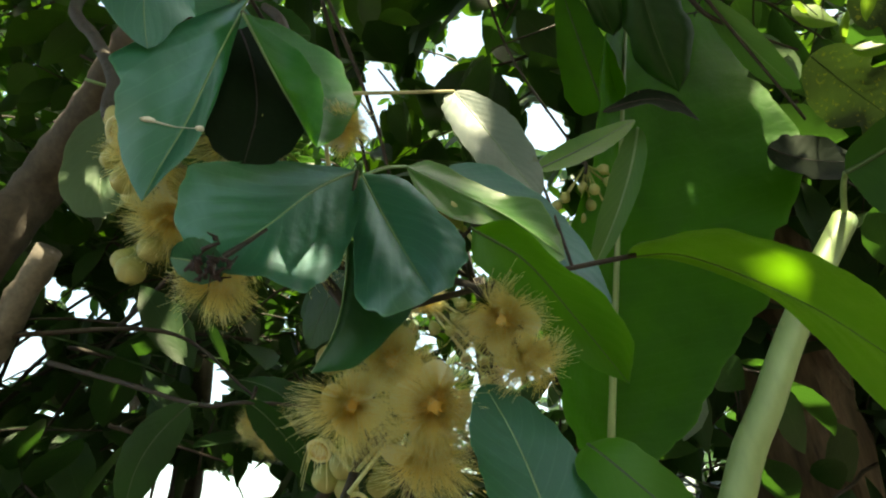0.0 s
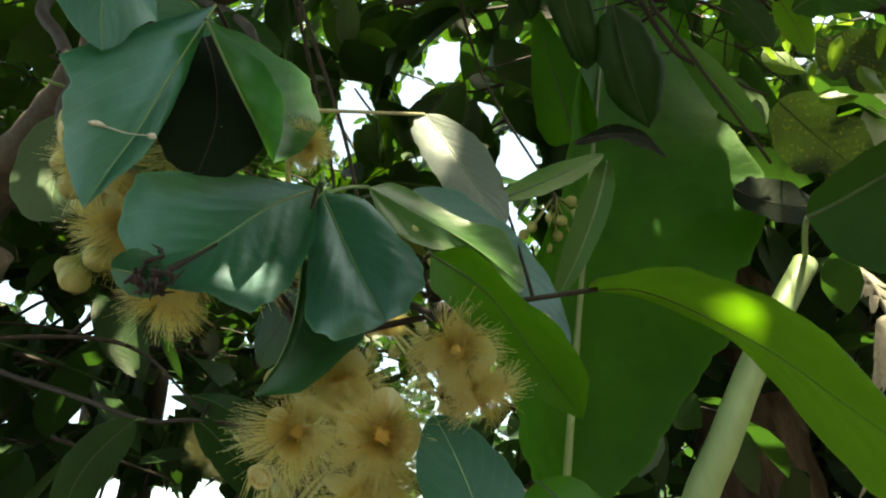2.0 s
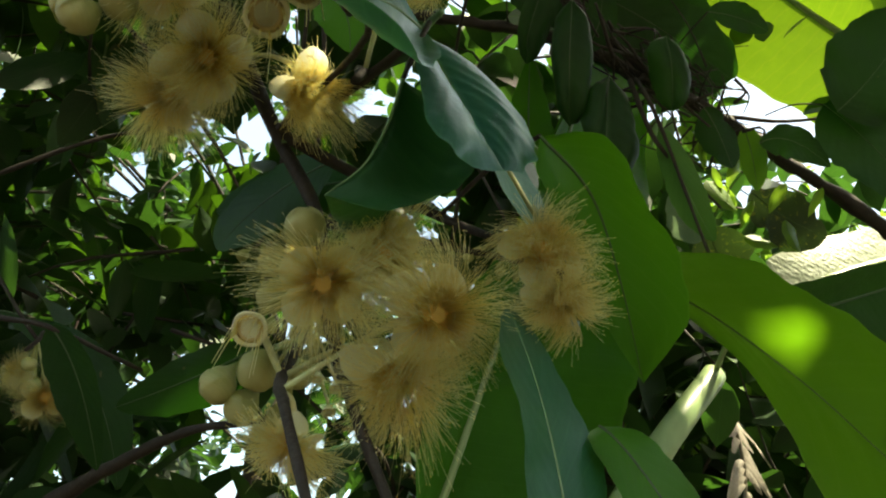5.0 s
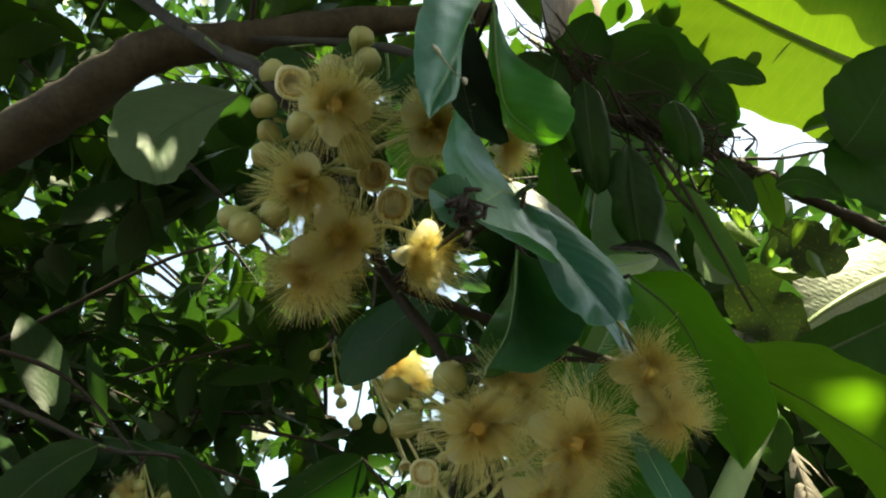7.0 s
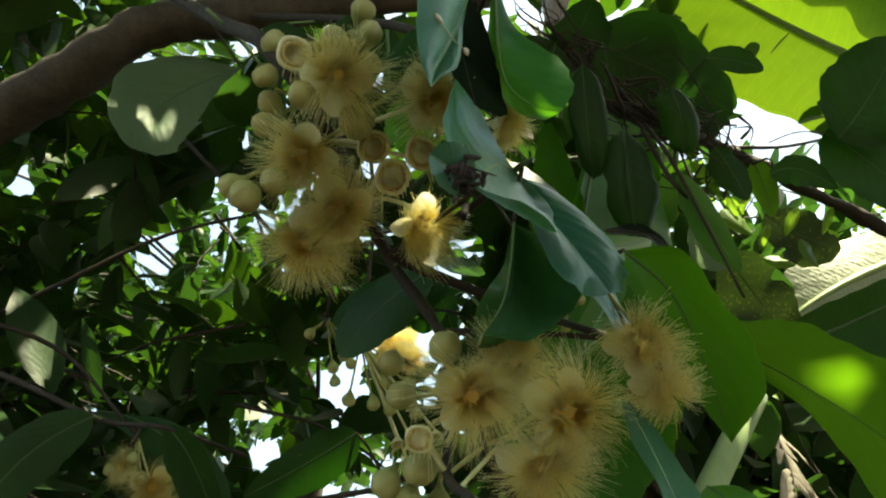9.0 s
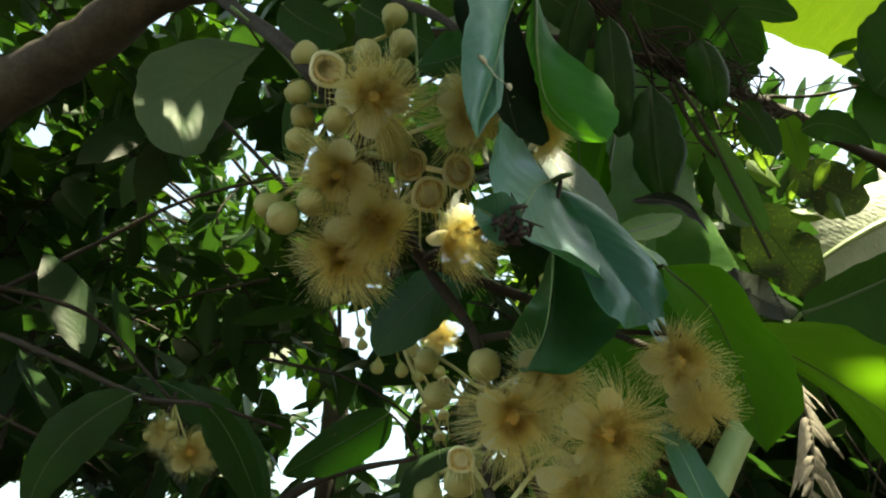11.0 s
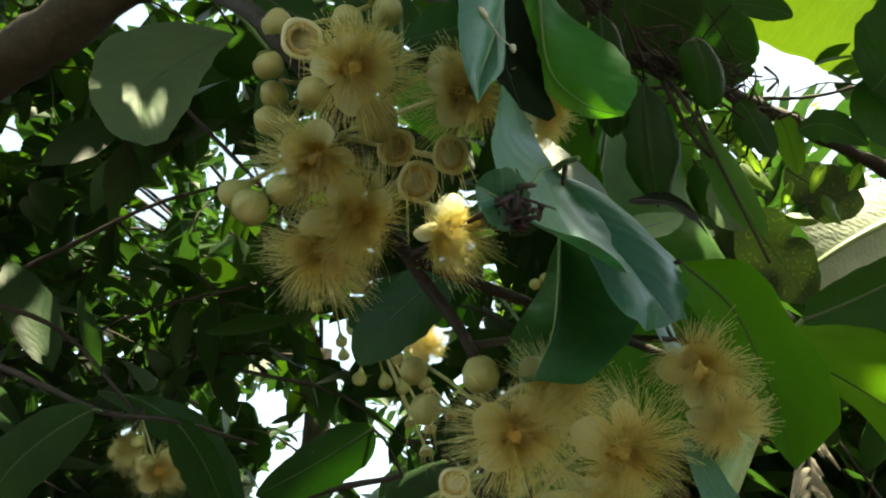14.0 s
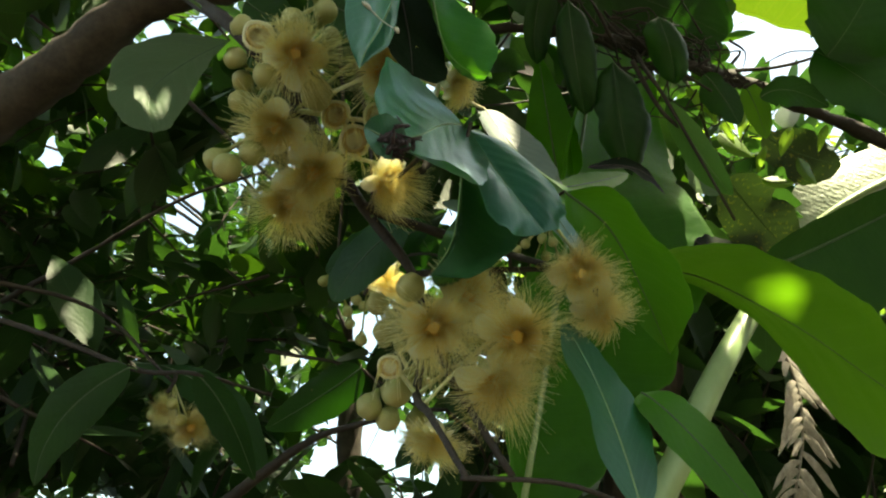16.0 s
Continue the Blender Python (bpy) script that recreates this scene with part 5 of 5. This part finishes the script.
blade(shade_tree, DEEP, [(0.2466, 0.5172, 2.1584), (0.2504, 0.5297, 2.1141), (0.2601, 0.5454, 2.0748), (0.2735, 0.5628, 2.0439)], [(0.2278, 0.5233, 2.1351), (0.2277, 0.5408, 2.1029), (0.2443, 0.5594, 2.0712)], [(0.2788, 0.5274, 2.1427), (0.2910, 0.5389, 2.1068), (0.2866, 0.5503, 2.0648)], cup=0.3, wave=0.12, bite=0.1, label="green leaf with shade put into its dark colour")
blade(shade_tree, DEEP, [(0.1728, 0.5126, 2.2560), (0.1708, 0.5305, 2.2298), (0.1713, 0.5467, 2.2025), (0.1800, 0.5642, 2.1828)], [(0.1593, 0.5253, 2.2388), (0.1576, 0.5425, 2.2121), (0.1687, 0.5593, 2.1926)], [(0.1915, 0.5198, 2.2422), (0.1924, 0.5410, 2.2112), (0.1868, 0.5546, 2.1881)], cup=0.2, wave=0.1, label="green leaf with shade put into its dark colour")
blade(shade_tree, DEEP, [(0.2852, 0.4767, 2.1952), (0.2939, 0.4829, 2.1701), (0.3046, 0.4955, 2.1520), (0.3126, 0.5092, 2.1340)], [(0.2709, 0.4856, 2.1835), (0.2815, 0.5010, 2.1640), (0.2982, 0.5104, 2.1439)], [(0.3105, 0.4806, 2.1892), (0.3221, 0.4872, 2.1608), (0.3188, 0.4989, 2.1382)], cup=0.2, wave=0.1, label="green leaf with shade put into its dark colour")
# the yellow-green tone of these leaves carries light from behind
leaf(shade_tree, CROWN_LIGHT, (0.469, 0.571, 2.193), (0.465, 0.584, 2.176), (0.475, 0.606, 2.168), (0.456, 0.582, 2.175), (0.482, 0.591, 2.183), rib_r=0.0002, nu=20, nv=4, tails=(0.6, 0.9), label="small leaf coloured yellow-green for light from behind")
leaf(shade_tree, CROWN_LIGHT, (0.426, 0.578, 2.160), (0.430, 0.579, 2.144), (0.447, 0.589, 2.140), (0.440, 0.593, 2.155), (0.428, 0.570, 2.141), rib_r=0.0002, nu=20, nv=4, tails=(0.6, 0.9), label="small leaf coloured yellow-green for light from behind")
leaf(shade_tree, CROWN_LIGHT, (0.483, 0.527, 2.190), (0.492, 0.524, 2.172), (0.514, 0.528, 2.168), (0.502, 0.538, 2.179), (0.490, 0.515, 2.173), rib_r=0.0002, nu=20, nv=4, tails=(0.6, 0.9), label="small leaf coloured yellow-green for light from behind")
leaf(shade_tree, CROWN_LIGHT, (0.527, 0.578, 2.127), (0.532, 0.579, 2.106), (0.553, 0.588, 2.097), (0.525, 0.581, 2.101), (0.549, 0.582, 2.117), rib_r=0.0002, nu=20, nv=4, tails=(0.6, 0.9), label="small leaf coloured yellow-green for light from behind")
leaf(shade_tree, CROWN_LIGHT, (0.392, 0.585, 2.214), (0.407, 0.584, 2.192), (0.434, 0.590, 2.183), (0.411, 0.595, 2.196), (0.411, 0.577, 2.196), rib_r=0.0002, nu=20, nv=4, tails=(0.6, 0.9), label="small leaf coloured yellow-green for light from behind")
leaf(shade_tree, CROWN_LIGHT, (0.453, 0.615, 2.180), (0.468, 0.611, 2.158), (0.495, 0.614, 2.149), (0.461, 0.614, 2.149), (0.483, 0.613, 2.175), rib_r=0.0002, nu=20, nv=4, tails=(0.6, 0.9), label="small leaf coloured yellow-green for light from behind")
leaf(shade_tree, CROWN_LIGHT, (0.493, 0.609, 2.111), (0.504, 0.597, 2.098), (0.527, 0.594, 2.099), (0.502, 0.600, 2.092), (0.513, 0.600, 2.112), rib_r=0.0002, nu=20, nv=4, tails=(0.6, 0.9), label="small leaf coloured yellow-green for light from behind")
leaf(shade_tree, CROWN_LIGHT, (0.506, 0.510, 2.120), (0.502, 0.520, 2.106), (0.512, 0.538, 2.101), (0.506, 0.527, 2.114), (0.506, 0.517, 2.103), rib_r=0.0002, nu=20, nv=4, tails=(0.6, 0.9), label="small leaf coloured yellow-green for light from behind")
leaf(shade_tree, CROWN_LIGHT, (0.472, 0.570, 2.129), (0.467, 0.579, 2.114), (0.477, 0.598, 2.108), (0.472, 0.589, 2.124), (0.470, 0.575, 2.110), rib_r=0.0002, nu=20, nv=4, tails=(0.6, 0.9), label="small leaf coloured yellow-green for light from behind")
leaf(shade_tree, CROWN_LIGHT, (0.413, 0.577, 2.195), (0.417, 0.581, 2.177), (0.434, 0.595, 2.171), (0.424, 0.595, 2.188), (0.417, 0.574, 2.174), rib_r=0.0002, nu=20, nv=4, tails=(0.6, 0.9), label="small leaf coloured yellow-green for light from behind")
leaf(shade_tree, CROWN_LIGHT, (0.467, 0.520, 2.116), (0.461, 0.531, 2.102), (0.470, 0.551, 2.097), (0.458, 0.535, 2.107), (0.472, 0.533, 2.102), rib_r=0.0002, nu=20, nv=4, tails=(0.6, 0.9), label="small leaf coloured yellow-green for light from behind")
tangle = bmesh.new()
rng = random.Random(41)
spine = curve_points([(0.44, 0.530, 2.165), (0.33, 0.525, 2.205), (0.247, 0.540, 2.262), (0.180, 0.552, 2.345)], 40)
for k in range(120):
    i = rng.randrange(2, 38)
    t = (spine[i + 1] - spine[i - 1]).normalized()
    p = spine[i] + Vector([rng.gauss(0, 0.013) for _ in range(3)])
    d = (t * rng.choice((-1, 1)) + Vector([rng.gauss(0, 0.45) for _ in range(3)]) - Vector((0, 0, 0.15))).normalized()
    ln = rng.uniform(0.03, 0.10)
    bend = Vector([rng.gauss(0, 0.012) for _ in range(3)])
    add_tube(tangle, curve_points([p, p + d * ln * 0.5 + bend, p + d * ln], 7), (rng.uniform(0.0008, 0.0022), 0.0005), 5, None, 0.4)
part("dead_twig_tangle", tangle, TWIG, shade_tree, "tangle of dead dark twigs along the branch")

# ---- fibrous trunk ----
palm = thing("palm_trunk", "brown fibrous palm trunk with peeling strips", "tree trunk")
branch("trunk", [(0.54, 1.2, 0.0), (0.57, 1.18, 1.2), (0.60, 1.14, 1.9), (0.63, 1.12, 2.8), (0.65, 1.10, 3.6)], 0.095, 0.08, FIBRE, palm, 60, 20, 0.25)
rng = random.Random(5)
for k in range(26):
    a, z = rng.uniform(2.6, 6.0), rng.uniform(1.2, 2.3)
    cx, cy = 0.54 + 0.035 * z, 1.2 - 0.03 * z
    o = Vector((math.cos(a), math.sin(a), 0))
    p0 = Vector((cx, cy, z)) + o * 0.088
    bm = bmesh.new()
    ln = rng.uniform(0.08, 0.22)
    rows = []
    for i in range(6):
        s = i / 5
        p = p0 + Vector((0, 0, -ln * s)) + o * (0.035 * s * s * rng.uniform(0.4, 1.4))
        t = Vector((-o.y, o.x, 0)) * (0.012 * (1 - 0.7 * s))
        rows.append([bm.verts.new(p - t), bm.verts.new(p + o * 0.003), bm.verts.new(p + t)])
    for i in range(5):
        for j in range(2):
            bm.faces.new((rows[i][j], rows[i][j + 1], rows[i + 1][j + 1], rows[i + 1][j]))
    part("bark_strip", bm, FIBRE, palm)

# ---- trees behind ----
def grove(name, label, seed, boxes, mat, leaf_len, ratio, keep=None, trunk=None, hang=0.35):
    """A tree: trunk, limbs that reach into each box, and leafy twigs that fill the boxes."""
    rng = random.Random(seed)
    base = thing(name, label, "tree")
    if trunk:
        branch("trunk", trunk, 0.07, 0.03, BARK, base, 30, 12, 0.3)
    crown = Crown()
    root = Vector(trunk[-1]) if trunk else None
    for (lo, hi, count) in boxes:
        lo, hi = Vector(lo), Vector(hi)
        if root is not None:
            for k in range(3):
                end = Vector([rng.uniform(a, b) for a, b in zip(lo, hi)])
                branch("limb", [root, root.lerp(end, 0.5) + Vector((0, 0, 0.15)), end], 0.006, 0.0025, TWIG, base, 14, 7, 0.3)
        for k in range(count):
            rng = random.Random(seed * 7919 + k * 31 + count)
            o = Vector([rng.uniform(a, b) for a, b in zip(lo, hi)])
            d = Vector((rng.gauss(0, 1), rng.gauss(0, 0.6), rng.gauss(-0.1, 0.6)))
            crown.twig(rng, o, d, leaf_len * rng.uniform(2.2, 4.0), leaf_len, leaf_len * 0.36, 0.0016 + 0.012 * leaf_len, ratio, keep, hang)
    crown.finish(base, mat, TWIG)
    return base


frond = thing("dry_frond", "withered pale brown palm frond", "dry leaf")
rib = curve_points([(0.576, 0.780, 2.010), (0.595, 0.758, 1.936), (0.601, 0.772, 1.850), (0.585, 0.816, 1.747)], 30)
bm = bmesh.new()
add_tube(bm, rib, (0.004, 0.0015), 6)
part("rib", bm, DRY, frond)
rng = random.Random(8)
for k in range(3, 29):
    for s in (-1, 1):
        bm = bmesh.new()
        t = (rib[k] - rib[k - 1]).normalized()
        side = t.cross(Vector((0.3, -0.9, 0.2))).normalized() * s
        if rng.random() < 0.25:
            bm.free()
            continue
        ln = rng.uniform(0.025, 0.085)
        rows = []
        for i in range(5):
            q = i / 4
            p = rib[k] + (side * 0.9 + t * 0.25) * ln * q - Vector((0, 0, 1)) * ln * 0.35 * q * q
            w = (t + Vector((0, 0, rng.uniform(-0.6, 0.6)))).normalized() * (rng.uniform(0.006, 0.011) * math.sin(math.pi * (0.1 + 0.88 * q)))
            rows.append([bm.verts.new(p - w), bm.verts.new(p + Vector((0, -0.002, 0))), bm.verts.new(p + w)])
        for i in range(4):
            for j in range(2):
                bm.faces.new((rows[i][j], rows[i][j + 1], rows[i + 1][j + 1], rows[i + 1][j]))
        part("leaflet", bm, DRY, frond)


# gap directions and angles chosen to fit the camera's view of the sky
SKY_GAPS = [((-0.001, 0.852, 0.523), 0.022), ((0.201, 0.914, 0.351), 0.024), ((-0.050, 0.829, 0.557), 0.012), 
            ((-0.088, 0.898, 0.431), 0.012), ((0.269, 0.798, 0.539), 0.024), ((-0.418, 0.593, 0.688), 0.010),
            ((-0.261, 0.650, 0.714), 0.012), ((-0.430, 0.700, 0.570), 0.006), ((0.160, 0.914, 0.373), 0.024), ((0.217, 0.938, 0.269), 0.025),
            ((-0.047, 0.798, 0.601), 0.012), ((-0.173, 0.729, 0.662), 0.012), ((0.609, 0.479, 0.633), 0.019), ((0.713, 0.536, 0.453), 0.023),
            ((0.107, 0.975, 0.196), 0.023), ((0.200, 0.792, 0.576), 0.014), ((-0.098, 0.852, 0.515), 0.016), 
            ((-0.254, 0.800, 0.544), 0.010), ((-0.248, 0.945, 0.212), 0.016), ((0.136, 0.975, 0.177), 0.023),
            ((0.286, 0.942, 0.178), 0.014), ((-0.356, 0.712, 0.605), 0.006), ((-0.469, 0.861, 0.196), 0.012)]
WIDE_GAPS = [((0.021, 0.004, 1.67), (0.194, 0.828, 0.525), 0.010),
             ((0.021, 0.004, 1.67), (0.162, 0.797, 0.582), 0.005),
             ((0.021, 0.004, 1.67), (0.174, 0.879, 0.445), 0.006),
             ((0.021, 0.004, 1.67), (-0.422, 0.641, 0.641), 0.004),
             ((0.021, 0.004, 1.67), (0.068, 0.798, 0.598), 0.004),
             ((-0.139, 0.112, 1.693), (0.214, 0.906, 0.366), 0.012),
             ((-0.139, 0.112, 1.693), (0.332, 0.907, 0.259), 0.012),
             ((-0.139, 0.112, 1.693), (0.254, 0.942, 0.221), 0.014),
             ((-0.139, 0.112, 1.693), (0.193, 0.947, 0.257), 0.008),
             ((-0.144, 0.109, 1.679), (0.115, 0.949, 0.294), 0.014),
             ((-0.144, 0.109, 1.679), (0.160, 0.962, 0.223), 0.016),
             ((-0.144, 0.109, 1.679), (0.269, 0.918, 0.290), 0.026),
             ((-0.144, 0.109, 1.679), (0.195, 0.902, 0.386), 0.018),
             ((-0.144, 0.109, 1.679), (0.408, 0.799, 0.441), 0.010),
             ((-0.144, 0.109, 1.679), (0.411, 0.857, 0.310), 0.010),
             ((-0.144, 0.109, 1.679), (-0.131, 0.706, 0.696), 0.014)]

# small sky gaps along sight lines from the camera's starting place
SPECKS = [(-0.382, 0.828, 0.410, 0.014), (-0.411, 0.829, 0.379, 0.016), (-0.428, 0.826, 0.367, 0.012), (-0.402, 0.845, 0.353, 0.011), (-0.377, 0.862, 0.339, 0.009),
          (-0.340, 0.877, 0.340, 0.011), (-0.441, 0.832, 0.336, 0.009), (-0.465, 0.836, 0.293, 0.009), (-0.345, 0.898, 0.272, 0.011), (-0.405, 0.880, 0.248, 0.013),
          (-0.282, 0.930, 0.236, 0.011), (-0.265, 0.930, 0.256, 0.013), (-0.313, 0.926, 0.210, 0.009), (-0.416, 0.897, 0.149, 0.015), (-0.330, 0.935, 0.133, 0.017),
          (-0.270, 0.955, 0.125, 0.017), (-0.216, 0.969, 0.124, 0.013), (-0.093, 0.943, 0.319, 0.013), (-0.159, 0.975, 0.153, 0.009), (-0.358, 0.903, 0.238, 0.008),
          (0.071, 0.788, 0.612, 0.013), (-0.010, 0.795, 0.607, 0.011), (-0.023, 0.823, 0.568, 0.010), (0.120, 0.757, 0.643, 0.009), (0.173, 0.746, 0.643, 0.013),
          (0.210, 0.823, 0.529, 0.026)]
WIDE_GAPS += [((-0.002, 0.012, 1.662), gap[:3], 0.26 * gap[3]) for gap in SPECKS]


def open_sky(p, ln, way=None):
    """False where a leaf would close a sky gap cut to fit the camera's view."""
    d = p - Vector((-0.09, 0.07, 1.66))
    dist = d.length
    d = d / dist
    if any(d.dot(Vector(w)) > math.cos(0.65 * a + 0.06 * ln / dist) for w, a in SKY_GAPS):
        return False
    for f in (-0.35, 0.0, 0.35) if way else (0.0,):
        for eye, w, a in WIDE_GAPS:
            d = p + way * (ln * f) - Vector(eye) if way else p - Vector(eye)
            dist = d.length
            if d.dot(Vector(w)) > dist * math.cos(a + 0.08 * ln / dist):
                return False
    return True


def clear_front(p, ln, way):
    """Keeps the space round the flowers free."""
    return p.y - ln > 0.62 and lets_sun_in(p, ln, Vector(), 0.19) and open_sky(p, ln, way)


grove("background_tree", "leafy tree with small green leaves and thin twigs", 11,
      [((-0.8, 0.85, 2.15), (0.9, 1.5, 2.9), 145), ((-1.4, 0.9, 1.9), (-0.65, 1.6, 3.0), 84), ((-1.7, 1.3, 2.2), (0.8, 2.6, 4.2), 150)], CROWN, 0.085, 0.5, clear_front,
      [(0.3, 2.2, 0.0), (0.25, 2.1, 1.4), (0.2, 1.9, 2.4)])
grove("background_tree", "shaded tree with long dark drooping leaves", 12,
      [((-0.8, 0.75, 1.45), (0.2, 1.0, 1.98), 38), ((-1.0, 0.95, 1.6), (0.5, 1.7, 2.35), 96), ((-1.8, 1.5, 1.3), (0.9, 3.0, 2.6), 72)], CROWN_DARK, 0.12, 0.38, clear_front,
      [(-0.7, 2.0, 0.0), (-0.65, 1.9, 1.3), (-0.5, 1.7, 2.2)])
grove("background_tree", "shrub coloured yellow-green for sunlight, behind the branch", 13,
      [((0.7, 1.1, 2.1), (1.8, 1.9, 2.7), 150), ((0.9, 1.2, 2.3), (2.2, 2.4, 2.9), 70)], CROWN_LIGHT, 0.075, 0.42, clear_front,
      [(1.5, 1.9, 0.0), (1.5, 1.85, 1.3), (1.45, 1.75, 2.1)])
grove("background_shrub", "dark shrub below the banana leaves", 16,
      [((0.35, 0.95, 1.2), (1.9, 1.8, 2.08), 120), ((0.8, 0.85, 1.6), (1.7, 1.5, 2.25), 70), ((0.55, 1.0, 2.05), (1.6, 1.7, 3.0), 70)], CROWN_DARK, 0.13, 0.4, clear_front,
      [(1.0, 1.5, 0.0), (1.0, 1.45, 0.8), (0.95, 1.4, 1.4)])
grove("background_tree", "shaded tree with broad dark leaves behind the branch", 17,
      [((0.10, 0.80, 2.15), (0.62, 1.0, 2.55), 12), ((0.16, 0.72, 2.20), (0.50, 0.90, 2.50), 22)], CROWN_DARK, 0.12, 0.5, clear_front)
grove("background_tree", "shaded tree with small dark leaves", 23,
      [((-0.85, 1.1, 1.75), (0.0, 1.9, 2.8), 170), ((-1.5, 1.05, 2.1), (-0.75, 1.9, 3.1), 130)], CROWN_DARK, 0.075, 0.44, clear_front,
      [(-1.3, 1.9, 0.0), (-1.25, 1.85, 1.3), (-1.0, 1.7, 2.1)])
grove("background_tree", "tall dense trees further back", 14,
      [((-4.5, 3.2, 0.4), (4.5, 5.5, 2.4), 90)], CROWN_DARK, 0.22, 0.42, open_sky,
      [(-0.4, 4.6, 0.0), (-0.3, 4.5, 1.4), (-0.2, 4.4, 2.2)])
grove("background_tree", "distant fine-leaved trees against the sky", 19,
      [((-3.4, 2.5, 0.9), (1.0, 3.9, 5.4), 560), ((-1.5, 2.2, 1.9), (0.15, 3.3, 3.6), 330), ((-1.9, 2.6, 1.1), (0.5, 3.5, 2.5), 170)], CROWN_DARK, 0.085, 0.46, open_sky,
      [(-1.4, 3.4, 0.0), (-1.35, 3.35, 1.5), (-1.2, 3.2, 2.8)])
# unseen foliage overhead, beside and behind, added to block sky and shape reflections
grove("unseen_canopy", "unseen canopy and side foliage added to shape the light on the flowers", 15,
      [((0.0, -0.5, 2.75), (0.9, 0.15, 3.5), 320), ((-1.6, -2.0, 2.75), (1.8, 0.15, 3.6), 430), ((-1.6, 0.15, 2.75), (0.15, 0.9, 3.6), 140), ((-2.2, -2.6, 0.3), (2.4, -1.4, 2.4), 130), ((-2.3, -1.4, 0.4), (-1.4, 0.8, 2.0), 90), ((1.6, -1.6, 0.5), (2.6, 0.6, 2.4), 90), ((1.3, -1.3, 1.9), (2.1, 0.4, 2.75), 130), ((-0.9, -1.3, 2.7), (0.45, 0.1, 3.4), 150)], CROWN, 0.13, 0.5, lets_sun_in,
      [(-0.9, -0.9, 0.0), (-0.85, -0.85, 1.8), (-0.6, -0.6, 2.9)])
grove("background_tree", "distant tree with small leaflets lightened in colour, against the sky", 18,
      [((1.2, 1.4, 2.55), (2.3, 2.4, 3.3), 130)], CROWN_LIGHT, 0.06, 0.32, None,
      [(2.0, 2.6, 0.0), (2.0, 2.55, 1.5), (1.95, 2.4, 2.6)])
